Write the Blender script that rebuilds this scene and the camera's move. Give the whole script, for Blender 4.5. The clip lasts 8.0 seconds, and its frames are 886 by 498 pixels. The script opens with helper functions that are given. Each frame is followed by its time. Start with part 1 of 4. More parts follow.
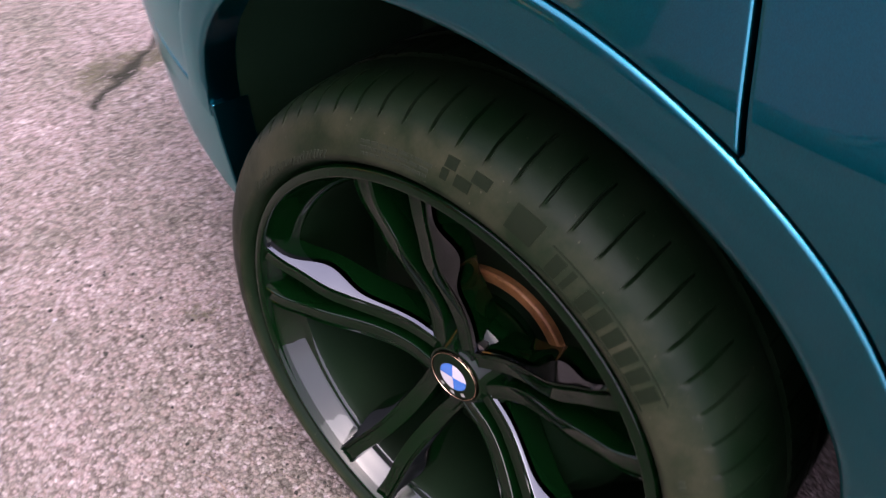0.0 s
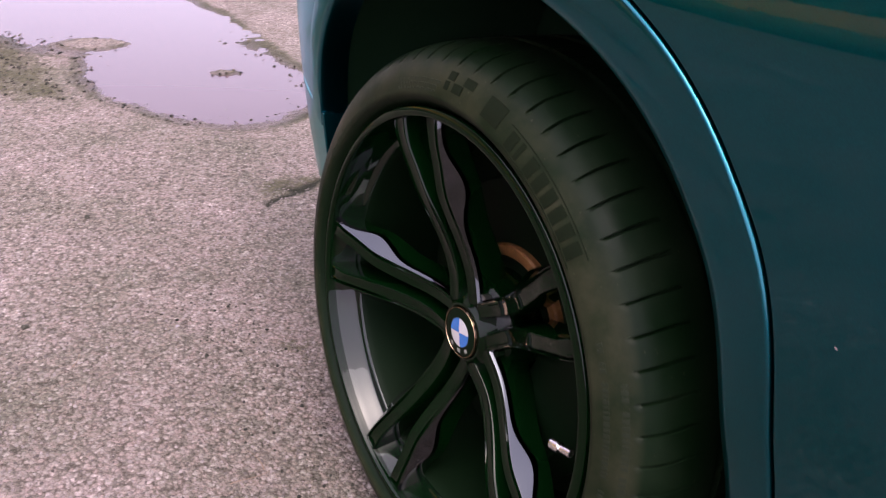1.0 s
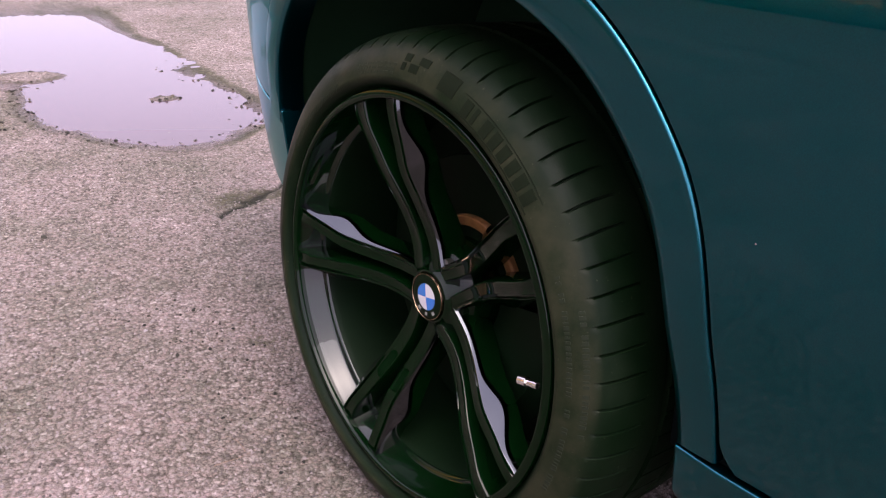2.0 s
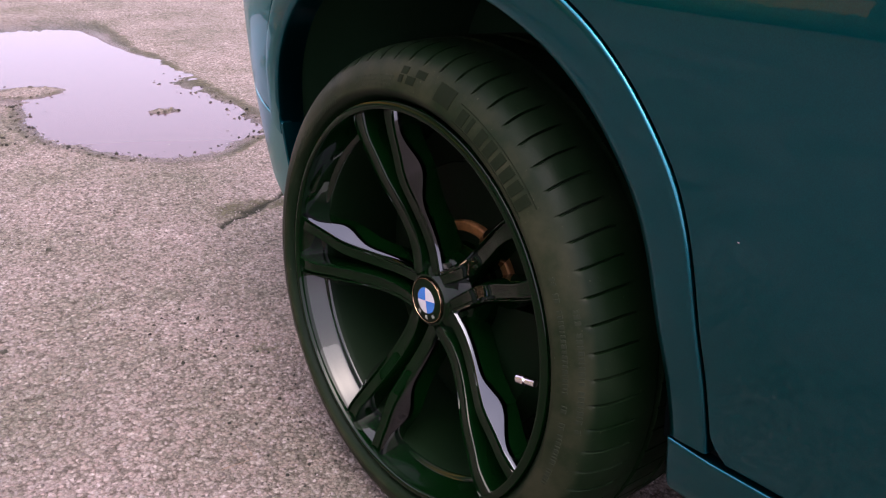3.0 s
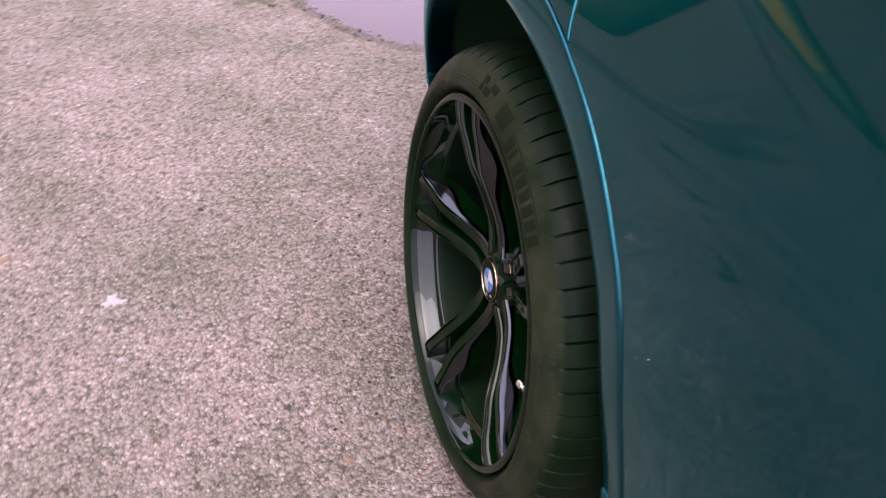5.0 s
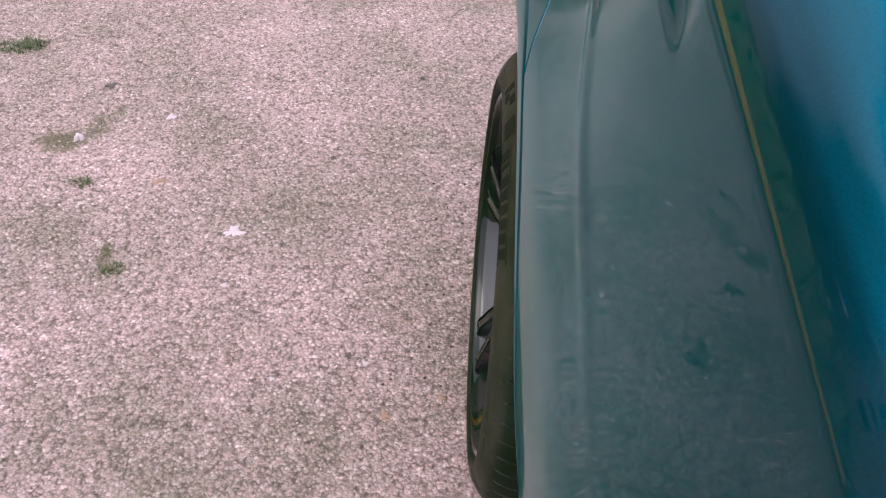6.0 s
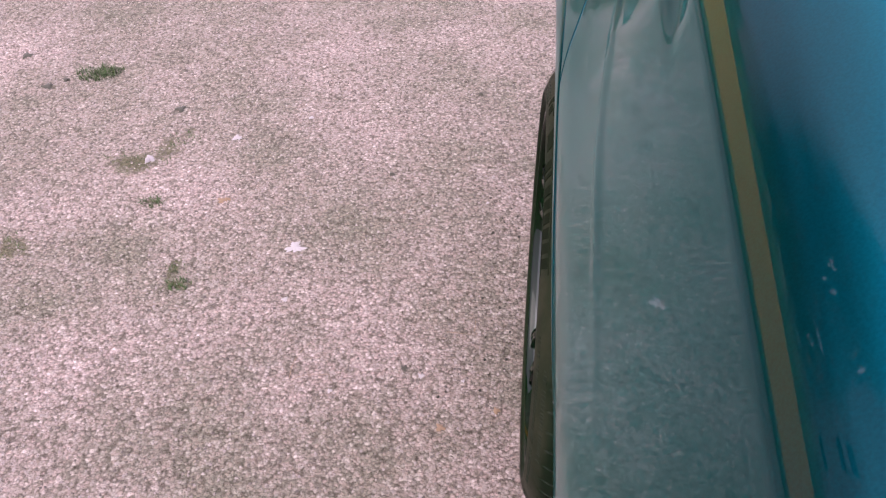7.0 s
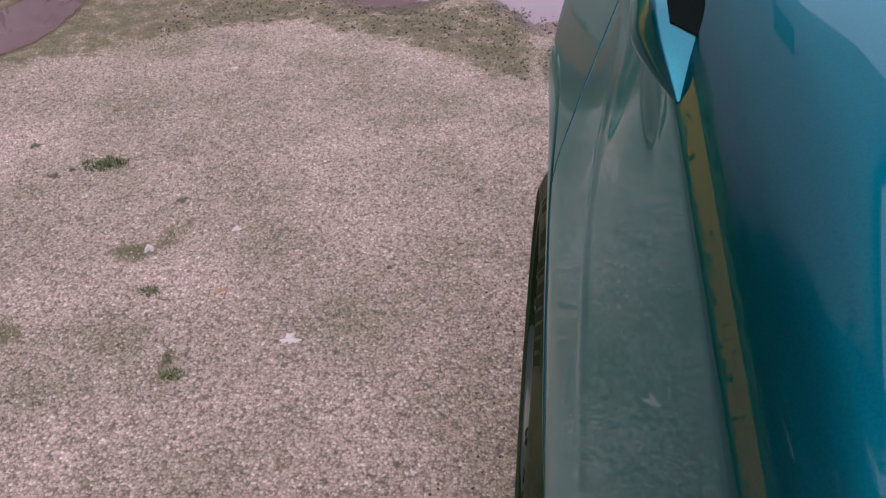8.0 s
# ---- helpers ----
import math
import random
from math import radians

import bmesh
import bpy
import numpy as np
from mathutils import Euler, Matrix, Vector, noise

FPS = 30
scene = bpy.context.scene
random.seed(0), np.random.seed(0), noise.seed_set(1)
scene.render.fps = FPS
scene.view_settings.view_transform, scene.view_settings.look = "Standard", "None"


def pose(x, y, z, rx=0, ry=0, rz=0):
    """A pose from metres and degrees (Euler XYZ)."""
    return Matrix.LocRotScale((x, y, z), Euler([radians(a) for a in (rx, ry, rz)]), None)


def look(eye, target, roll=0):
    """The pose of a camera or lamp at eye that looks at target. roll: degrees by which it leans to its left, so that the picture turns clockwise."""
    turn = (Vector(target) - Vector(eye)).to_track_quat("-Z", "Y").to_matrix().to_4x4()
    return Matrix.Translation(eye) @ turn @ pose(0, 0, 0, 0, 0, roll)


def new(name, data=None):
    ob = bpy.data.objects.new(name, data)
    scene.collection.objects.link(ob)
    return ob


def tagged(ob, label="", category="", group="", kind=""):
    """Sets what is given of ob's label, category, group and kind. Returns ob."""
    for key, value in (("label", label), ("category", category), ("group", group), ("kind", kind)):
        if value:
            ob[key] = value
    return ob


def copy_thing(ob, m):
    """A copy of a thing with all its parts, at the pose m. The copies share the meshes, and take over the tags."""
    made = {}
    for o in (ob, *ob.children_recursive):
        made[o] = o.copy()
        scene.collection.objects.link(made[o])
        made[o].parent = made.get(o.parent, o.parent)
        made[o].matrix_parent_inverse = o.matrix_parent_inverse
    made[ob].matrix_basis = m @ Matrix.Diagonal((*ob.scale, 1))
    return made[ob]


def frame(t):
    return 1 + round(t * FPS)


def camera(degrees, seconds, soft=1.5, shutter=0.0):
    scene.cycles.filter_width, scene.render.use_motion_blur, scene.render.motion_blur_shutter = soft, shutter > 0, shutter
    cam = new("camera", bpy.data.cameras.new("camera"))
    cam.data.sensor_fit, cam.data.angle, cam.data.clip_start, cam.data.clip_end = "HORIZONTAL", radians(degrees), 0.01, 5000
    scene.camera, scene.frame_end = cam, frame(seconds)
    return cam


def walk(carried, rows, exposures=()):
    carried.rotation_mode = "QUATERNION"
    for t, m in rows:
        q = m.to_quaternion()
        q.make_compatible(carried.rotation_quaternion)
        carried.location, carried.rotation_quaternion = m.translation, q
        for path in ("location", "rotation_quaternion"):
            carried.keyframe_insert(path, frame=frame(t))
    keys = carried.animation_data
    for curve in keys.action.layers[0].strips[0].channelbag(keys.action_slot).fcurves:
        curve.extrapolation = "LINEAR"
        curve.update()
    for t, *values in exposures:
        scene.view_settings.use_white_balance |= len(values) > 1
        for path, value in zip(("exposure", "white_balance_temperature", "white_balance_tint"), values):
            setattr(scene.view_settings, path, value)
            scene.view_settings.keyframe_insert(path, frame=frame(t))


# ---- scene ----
cam = camera(54.8, 8.0, 1.2, 0.2)
PATH = [
    (0, (-0.456, -0.288, 1.136), (0.714, 0.489, -0.288), 10.1),
    (0.2, (-0.339, -0.377, 1.131), (0.568, 0.654, -0.323), 8.2),
    (0.5, (-0.354, -0.512, 1.146), (0.438, 0.737, -0.201), 9.6),
    (0.7, (-0.373, -0.59, 1.108), (0.44, 0.815, -0.061), 7.4),
    (0.8, (-0.413, -0.635, 1.066), (0.458, 0.82, 0.006), 7.3),
    (1, (-0.509, -0.7, 0.937), (0.534, 0.729, 0.003), 7.3),
    (1.5, (-0.589, -0.759, 0.906), (0.574, 0.615, 0.035), 6.2),
    (3, (-0.628, -0.806, 0.925), (0.555, 0.566, 0.078), 4.6),
    (3.5, (-0.638, -0.817, 0.923), (0.53, 0.555, 0.056), 4.2),
    (4, (-0.647, -0.832, 0.952), (0.481, 0.541, 0.034), 4.1),
    (4.5, (-0.633, -0.844, 1.019), (0.415, 0.54, 0.025), 4.5),
    (4.8, (-0.555, -0.874, 1.096), (0.287, 0.566, -0.007), 6.2),
    (4.9, (-0.466, -0.9, 1.126), (0.223, 0.58, -0.029), 6.7),
    (5, (-0.379, -0.929, 1.158), (0.177, 0.576, -0.036), 7.3),
    (5.1, (-0.296, -0.941, 1.195), (0.128, 0.569, -0.046), 6.8),
    (5.2, (-0.241, -0.934, 1.205), (0.087, 0.578, -0.063), 6.1),
    (6.3, (-0.0602, -0.9710, 1.2820), (-0.1097, 0.5082, -0.0632), 2.28),
    (6.5, (-0.0496, -0.9720, 1.2730), (-0.1400, 0.5249, -0.0502), 1.04),
    (7, (-0.0380, -0.9750, 1.2720), (-0.2092, 0.5249, -0.0401), -1.48),
    (7.5, (-0.0345, -0.9770, 1.2763), (-0.2260, 0.5680, 0.0211), -1.59),
    (8, (-0.032, -0.98, 1.281), (-0.21, 0.652, 0.139), -0.4),
]
walk(cam, [(t, look(eye, target, roll)) for t, eye, target, roll in PATH], [(0, 2.75, 6000, 25), (0.6, 2.4, 6100, 22), (1, 2.25, 6200, 20), (4.5, 2.25, 6200, 20), (5, 2.4, 6150, 20), (6.5, 2.35, 6150, 20), (7.3, 2.3, 6150, 20), (8, 1.8, 6300, 14)])


# ---- world, sun ----
world = bpy.data.worlds.new("sky")
scene.world = world
world.use_nodes = True
wn = world.node_tree.nodes
sky = wn.new("ShaderNodeTexSky")
sky.sky_type, sky.sun_disc = "NISHITA", False
sky.sun_elevation, sky.sun_rotation = radians(67), radians(207)
sky.air_density, sky.dust_density, sky.ozone_density = 1.0, 10.0, 0.6
cloud = wn.new("ShaderNodeMix")            # thin even cloud over the sky
cloud.data_type = "RGBA"
cloud.inputs[0].default_value = 0.66
cloud.inputs[7].default_value = (5.9, 5.25, 6.3, 1)
world.node_tree.links.new(sky.outputs[0], cloud.inputs[6])
world.node_tree.links.new(cloud.outputs[2], wn["Background"].inputs[0])
wn["Background"].inputs[1].default_value = 0.15

sun = new("sun", bpy.data.lights.new("sun", "SUN"))
sun.data.energy, sun.data.angle, sun.data.color = 0.6, radians(50), (1.0, 0.94, 0.9)
sun.matrix_world = look((-1.5, -3.0, 8.0), (0, 0, 0))



# ---- materials ----
def material(name, color, rough=0.5, metal=0.0, coat=0.0, spec=0.5):
    m = bpy.data.materials.new(name)
    m.use_nodes = True
    b = m.node_tree.nodes["Principled BSDF"]
    b.inputs["Base Color"].default_value = (*color, 1)
    b.inputs["Roughness"].default_value = rough
    b.inputs["Metallic"].default_value = metal
    b.inputs["Coat Weight"].default_value = coat
    b.inputs["Coat Roughness"].default_value = 0.03
    b.inputs["Specular IOR Level"].default_value = spec
    return m


def nodes_of(m):
    return m.node_tree.nodes, m.node_tree.links, m.node_tree.nodes["Principled BSDF"]


def noise_node(m, scale, detail=4.0, rough=0.55, coords=None):
    n, l, b = nodes_of(m)
    tc = coords or n.new("ShaderNodeTexCoord").outputs["Object"]
    t = n.new("ShaderNodeTexNoise")
    t.inputs["Scale"].default_value = scale
    t.inputs["Detail"].default_value = detail
    t.inputs["Roughness"].default_value = rough
    l.new(tc, t.inputs["Vector"])
    return t


def ramp(m, source, stops):
    n, l, b = nodes_of(m)
    r = n.new("ShaderNodeValToRGB")
    while len(r.color_ramp.elements) < len(stops):
        r.color_ramp.elements.new(0.5)
    for e, (p, c) in zip(r.color_ramp.elements, stops):
        e.position = p
        e.color = (*c, 1) if len(c) == 3 else c
    l.new(source, r.inputs[0])
    return r.outputs[0]


def mix(m, fac, a, b2, how="MIX"):
    n, l, b = nodes_of(m)
    x = n.new("ShaderNodeMix")
    x.data_type, x.blend_type = "RGBA", how
    for sock, v in ((x.inputs[0], fac), (x.inputs[6], a), (x.inputs[7], b2)):
        if hasattr(v, "is_linked"):
            l.new(v, sock)
        else:
            sock.default_value = v if not isinstance(v, tuple) else (*v, 1)
    return x.outputs[2]


def bump(m, source, strength, distance, after=None):
    n, l, b = nodes_of(m)
    x = n.new("ShaderNodeBump")
    x.inputs["Strength"].default_value = strength
    x.inputs["Distance"].default_value = distance
    l.new(source, x.inputs["Height"])
    if after:
        l.new(after, x.inputs["Normal"])
    l.new(x.outputs[0], b.inputs["Normal"])
    return x.outputs[0]


def car_paint():
    m = material("blue_car_paint", (0.001, 0.05, 0.065), 0.30, 1.0, 0.60)
    n, l, b = nodes_of(m)
    b.inputs["Specular Tint"].default_value = (0.03, 0.86, 0.90, 1)
    b.inputs["Coat IOR"].default_value = 1.42
    flake = noise_node(m, 900, 1)
    broad = noise_node(m, 6, 4)
    dirt = noise_node(m, 60, 6, 0.7)
    c = ramp(m, flake.outputs[0], [(0.3, (0.0003, 0.064, 0.084)), (0.7, (0.0006, 0.078, 0.102))])
    c = mix(m, ramp(m, broad.outputs[0], [(0.5, (0, 0, 0)), (0.8, (0.12, 0.12, 0.12))]), c, (0.0006, 0.042, 0.052))
    l.new(c, b.inputs["Base Color"])
    l.new(ramp(m, dirt.outputs[0], [(0.45, (0.012, 0.012, 0.012)), (0.75, (0.05, 0.05, 0.05))]), b.inputs["Coat Roughness"])
    return m


def rubber():
    m = material("tyre_rubber", (0.02, 0.025, 0.02), 0.55, spec=0.07)
    n, l, b = nodes_of(m)
    a = noise_node(m, 14, 5, 0.65)
    f = noise_node(m, 260, 3)
    c = ramp(m, a.outputs[0], [(0.3, (0.0011, 0.0050, 0.0013)), (0.5, (0.0020, 0.0062, 0.0020)), (0.75, (0.0044, 0.0090, 0.0036))])
    tc = n.new("ShaderNodeTexCoord").outputs["Object"]
    sep = n.new("ShaderNodeSeparateXYZ")
    l.new(tc, sep.inputs[0])
    side = n.new("ShaderNodeMapRange")              # dry dust clings to the flank
    l.new(sep.outputs[0], side.inputs[0])
    side.inputs[1].default_value, side.inputs[2].default_value = 0.014, 0.002
    flat = n.new("ShaderNodeCombineXYZ")
    l.new(sep.outputs[1], flat.inputs[1])
    l.new(sep.outputs[2], flat.inputs[2])
    reach = n.new("ShaderNodeVectorMath")
    reach.operation = "LENGTH"
    l.new(flat.outputs[0], reach.inputs[0])
    bead = n.new("ShaderNodeMapRange")              # the bead beside the rim stays clean
    l.new(reach.outputs["Value"], bead.inputs[0])
    bead.inputs[1].default_value, bead.inputs[2].default_value = 0.289, 0.2955
    lit = n.new("ShaderNodeMath")
    lit.operation = "MULTIPLY"
    l.new(side.outputs[0], lit.inputs[0])
    l.new(bead.outputs[0], lit.inputs[1])
    dust = mix(m, 1.0, lit.outputs[0], ramp(m, noise_node(m, 9, 6, 0.7).outputs[0], [(0.38, (0.1,) * 3), (0.62, (1, 1, 1))]), "MULTIPLY")
    c = mix(m, dust, c, (0.0175, 0.0188, 0.0100))
    speck = noise_node(m, 210, 2, 0.5)
    c = mix(m, ramp(m, speck.outputs[0], [(0.72, (0, 0, 0)), (0.76, (1, 1, 1))]), c, (0.026, 0.026, 0.016))
    l.new(c, b.inputs["Base Color"])
    l.new(ramp(m, a.outputs[0], [(0.3, (0.40,) * 3), (0.7, (0.62,) * 3)]), b.inputs["Roughness"])
    bump(m, f.outputs[0], 0.25, 0.0006)
    return m


def gloss_black():
    m = material("gloss_black_wheel_paint", (0.0005, 0.0046, 0.0009), 0.5, 0.0, 1.0, 0.0)
    m.node_tree.nodes["Principled BSDF"].inputs["Coat IOR"].default_value = 1.24
    n, l, b = nodes_of(m)
    d = noise_node(m, 45, 6, 0.7)
    l.new(ramp(m, d.outputs[0], [(0.4, (0.008,) * 3), (0.8, (0.05,) * 3)]), b.inputs["Coat Roughness"])
    return m


# the wheel's black with a stronger coat, so the rim band catches more sky
def rim_black():
    m = material("gloss_black_rim_paint", (0.0005, 0.0046, 0.0009), 0.5, 0.0, 1.0, 0.0)
    n, l, b = nodes_of(m)
    b.inputs["Coat IOR"].default_value = 1.40
    l.new(ramp(m, noise_node(m, 45, 6, 0.7).outputs[0], [(0.4, (0.01,) * 3), (0.8, (0.05,) * 3)]), b.inputs["Coat Roughness"])
    return m


def rusty():
    m = material("rusty_brake_iron", (0.25, 0.1, 0.04), 0.6, 0.2)
    n, l, b = nodes_of(m)
    d = noise_node(m, 35, 6, 0.7)
    l.new(ramp(m, d.outputs[0], [(0.3, (0.0768, 0.0336, 0.0096)), (0.55, (0.2016, 0.0912, 0.024)), (0.8, (0.24, 0.1536, 0.0816))]), b.inputs["Base Color"])
    bump(m, d.outputs[0], 0.3, 0.0006)
    return m


def asphalt():
    m = material("old_pinkish_asphalt", (0.3, 0.25, 0.24), 0.85, spec=0.08)
    n, l, b = nodes_of(m)
    tc = n.new("ShaderNodeTexCoord").outputs["Object"]
    chips = n.new("ShaderNodeTexVoronoi")
    chips.inputs["Scale"].default_value = 138
    warp = n.new("ShaderNodeVectorMath")            # uneven stones
    warp.operation = "MULTIPLY_ADD"
    l.new(noise_node(m, 90, 3, 0.6, tc).outputs["Color"], warp.inputs[0])
    warp.inputs[1].default_value = (0.010, 0.010, 0.010)
    l.new(tc, warp.inputs[2])
    l.new(warp.outputs[0], chips.inputs["Vector"])
    sep = n.new("ShaderNodeSeparateColor")
    l.new(chips.outputs["Color"], sep.inputs[0])
    stone = ramp(m, sep.outputs[0], [(0.0, (0.100, 0.088, 0.074)), (0.25, (0.150, 0.132, 0.118)), (0.55, (0.200, 0.164, 0.150)), (0.8, (0.168, 0.151, 0.137)), (0.94, (0.225, 0.196, 0.184)), (1.0, (0.275, 0.245, 0.232))])
    fine = noise_node(m, 330, 5, 0.75, tc)
    mid = noise_node(m, 24, 6, 0.65, tc)
    broad = noise_node(m, 2.6, 5, 0.6, tc)
    # colour darkens towards the gaps between stones, to deepen the relief
    gap = ramp(m, chips.outputs["Distance"], [(0.34, (1, 1, 1)), (0.64, (0.36, 0.35, 0.32))])
    loose = ramp(m, noise_node(m, 55, 4, 0.7, tc).outputs[0], [(0.40, (0.25,) * 3), (0.62, (1, 1, 1))])
    c = mix(m, loose, stone, mix(m, 1.0, stone, gap, "MULTIPLY"))
    c = mix(m, 0.8, c, ramp(m, fine.outputs[0], [(0.33, (0.54,) * 3), (0.66, (1.34,) * 3)]), "MULTIPLY")
    c = mix(m, 1.0, c, ramp(m, mid.outputs[0], [(0.3, (0.86, 0.87, 0.84)), (0.7, (1.15, 1.13, 1.13))]), "MULTIPLY")
    c = mix(m, 1.0, c, ramp(m, broad.outputs[0], [(0.33, (0.62, 0.66, 0.58)), (0.65, (1.13, 1.07, 1.10))]), "MULTIPLY")
    at = n.new("ShaderNodeAttribute")
    at.attribute_name = "growth"
    grow = n.new("ShaderNodeSeparateColor")
    l.new(at.outputs["Color"], grow.inputs[0])
    moss_n = noise_node(m, 70, 6, 0.75, tc)
    add = n.new("ShaderNodeMath")
    add.operation = "MULTIPLY_ADD"
    l.new(grow.outputs[0], add.inputs[0])
    add.inputs[1].default_value = 0.56
    l.new(moss_n.outputs[0], add.inputs[2])
    patch = n.new("ShaderNodeMath")
    patch.operation = "MULTIPLY_ADD"
    l.new(noise_node(m, 11, 5, 0.7, tc).outputs[0], patch.inputs[0])
    patch.inputs[1].default_value = 0.9
    l.new(add.outputs[0], patch.inputs[2])
    late = n.new("ShaderNodeMath")
    late.operation = "SUBTRACT"
    l.new(patch.outputs[0], late.inputs[0])
    late.inputs[1].default_value = 0.50
    moss_mask = ramp(m, late.outputs[0], [(0.70, (0, 0, 0)), (0.92, (0.9, 0.9, 0.9))])
    c = mix(m, moss_mask, c, ramp(m, moss_n.outputs[0], [(0.32, (0.012, 0.014, 0.006)), (0.5, (0.038, 0.038, 0.019)), (0.68, (0.100, 0.088, 0.058))]))
    c = mix(m, ramp(m, grow.outputs[2], [(0.25, (0, 0, 0)), (0.8, (1, 1, 1))]), c, (0.018, 0.018, 0.012))
    wet = ramp(m, grow.outputs[1], [(0.0, (1, 1, 1)), (1.0, (0.42, 0.38, 0.36))])
    c = mix(m, 1.0, c, wet, "MULTIPLY")
    l.new(c, b.inputs["Base Color"])
    l.new(ramp(m, grow.outputs[1], [(0.0, (0.88,) * 3), (1.0, (0.35,) * 3)]), b.inputs["Roughness"])
    inv = ramp(m, chips.outputs["Distance"], [(0.0, (1, 1, 1)), (0.7, (0, 0, 0))])
    h = mix(m, 0.4, inv, fine.outputs[0])
    bump(m, h, 1.0, 0.006)
    return m


PAINT = car_paint()
RUBBER = rubber()
WHEEL_BLACK = gloss_black()
RIM_BLACK = rim_black()
# facets mirror more than the spoke paint, so that they come out bright
FACET = material("dark_polished_facet", (0.056, 0.060, 0.064), 0.06, 1.0)
RUST = rusty()
ASPHALT = asphalt()
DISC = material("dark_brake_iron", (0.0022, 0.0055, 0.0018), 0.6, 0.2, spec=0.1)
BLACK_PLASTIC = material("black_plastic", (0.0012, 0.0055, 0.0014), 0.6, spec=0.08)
GAP_BLACK = material("dark_seam", (0.002, 0.003, 0.003), 0.9, spec=0.0)
LINER = material("dusty_black_liner", (0.010, 0.028, 0.013), 0.8, spec=0.05)
CHROME = material("chrome", (0.75, 0.74, 0.72), 0.12, 1.0)
STEEL = material("worn_steel", (0.35, 0.34, 0.32), 0.35, 1.0)
CAP_BLUE = material("blue_enamel", (0.0108, 0.1026, 0.3348), 0.25, coat=1.0)
CAP_WHITE = material("white_enamel", (0.3888, 0.3888, 0.3996), 0.25, coat=1.0)
CAP_GREY = material("grey_enamel", (0.16, 0.16, 0.14), 0.3, coat=0.6)
COPPER = material("copper_toned_trim", (0.42, 0.30, 0.20), 0.18, 1.0)
GLASS = material("dark_tinted_glass", (0.01, 0.013, 0.015), 0.04, coat=0.5)
LETTERING = material("tyre_lettering_rubber", (0.0042, 0.0066, 0.0030), 0.7, spec=0.04)
WATER = material("puddle_water", (0.055, 0.036, 0.042), 0.02, spec=0.12)
SPLASH = material("white_dried_splash", (0.1866, 0.17, 0.1742), 0.8)
GREEN = material("grass_green", (0.028, 0.044, 0.016), 0.6, spec=0.1)


# ---- mesh helpers ----
def finish(me, smooth=40):
    for p in me.polygons:
        p.use_smooth = True
    if smooth < 180:
        me.set_sharp_from_angle(angle=radians(smooth))
    return me


def part(name, bm, mat, parent=None, label="", smooth=40):
    me = bpy.data.meshes.new(name)
    bmesh.ops.remove_doubles(bm, verts=bm.verts, dist=1e-6)
    bmesh.ops.recalc_face_normals(bm, faces=bm.faces)
    bm.to_mesh(me)
    bm.free()
    me.materials.append(mat)
    finish(me, smooth)
    ob = new(name, me)
    ob.parent = parent
    if label:
        tagged(ob, label)
    return ob


def sheet(rows, close=False, thick=None, into=None):
    """A grid of points as faces. close: the rows are rings. thick: a vector function that gives the inner side's offset."""
    bm = into or bmesh.new()
    v = [[bm.verts.new(p) for p in r] for r in rows]
    for r0, r1 in zip(v, v[1:]):
        k = len(r0)
        for i in range(k if close else k - 1):
            bm.faces.new((r0[i], r0[(i + 1) % k], r1[(i + 1) % k], r1[i]))
    return bm


ZC = 0.354          # axle height


def polar(a, r, x):
    """A point round the axle: a degrees from the rear upwards, r from the axle, x inwards."""
    return Vector((x, r * math.cos(radians(a)), r * math.sin(radians(a))))


def revolve(profile, seg=128, into=None):
    rows = [[polar(360 * i / seg, r, x) for i in range(seg)] for r, x in profile]
    return sheet(rows, True, into=into)


def smoothstep(a, b, v):
    t = min(1, max(0, (v - a) / (b - a)))
    return t * t * (3 - 2 * t)


# ---- ground ----
def basin(x, y):
    """How deep the yard sinks at the puddle, 0 to 1."""
    d = -1.0
    for cx, cy, rx, ry in ((0.44, 2.15, 0.40, 0.52), (0.36, 3.00, 0.62, 0.70), (-0.70, 3.18, 0.38, 0.52), (-2.22, 2.36, 0.20, 0.48)):
        q = ((x - cx) / rx) ** 2 + ((y - cy) / ry) ** 2
        d = max(d, 1 - q)
    if x > 0.45:                                    # a broken slab bounds the water here
        d = min(d, (0.765 - x) / 0.22)
    n = noise.noise(Vector((x * 3.1, y * 3.1, 1.7))) * 0.22 + noise.noise(Vector((x * 9, y * 9, 4.2))) * 0.10
    for cx, cy, rr in ((0.19, 2.55, 0.13), (0.52, 2.13, 0.075)):
        q = ((x - cx) / rr) ** 2 + ((y - cy) / (rr * 0.6)) ** 2
        d -= 1.1 * math.exp(-q)
    return max(-1.2, d + n * 1.2)


def crack_depth(x, y):
    """Two broken cracks in the yard."""
    d = 0.0
    for x0, y0, x1, y1, w in ((0.24, 1.10, 0.62, 1.30, 0.014), (0.70, 1.75, 0.78, 2.50, 0.012), (0.78, 2.50, 0.62, 3.40, 0.02), (0.62, 3.40, -0.9, 3.75, 0.03)):
        vx, vy = x1 - x0, y1 - y0
        t = ((x - x0) * vx + (y - y0) * vy) / (vx * vx + vy * vy)
        if -0.02 < t < 1.02:
            wob = 0.06 * noise.noise(Vector((x * 7, y * 7, 9))) + 0.02 * noise.noise(Vector((x * 25, y * 25, 3)))
            q = abs(((x - x0) * vy - (y - y0) * vx) / math.hypot(vx, vy) + wob)
            d = max(d, math.exp(-(q / w) ** 2))
    return d


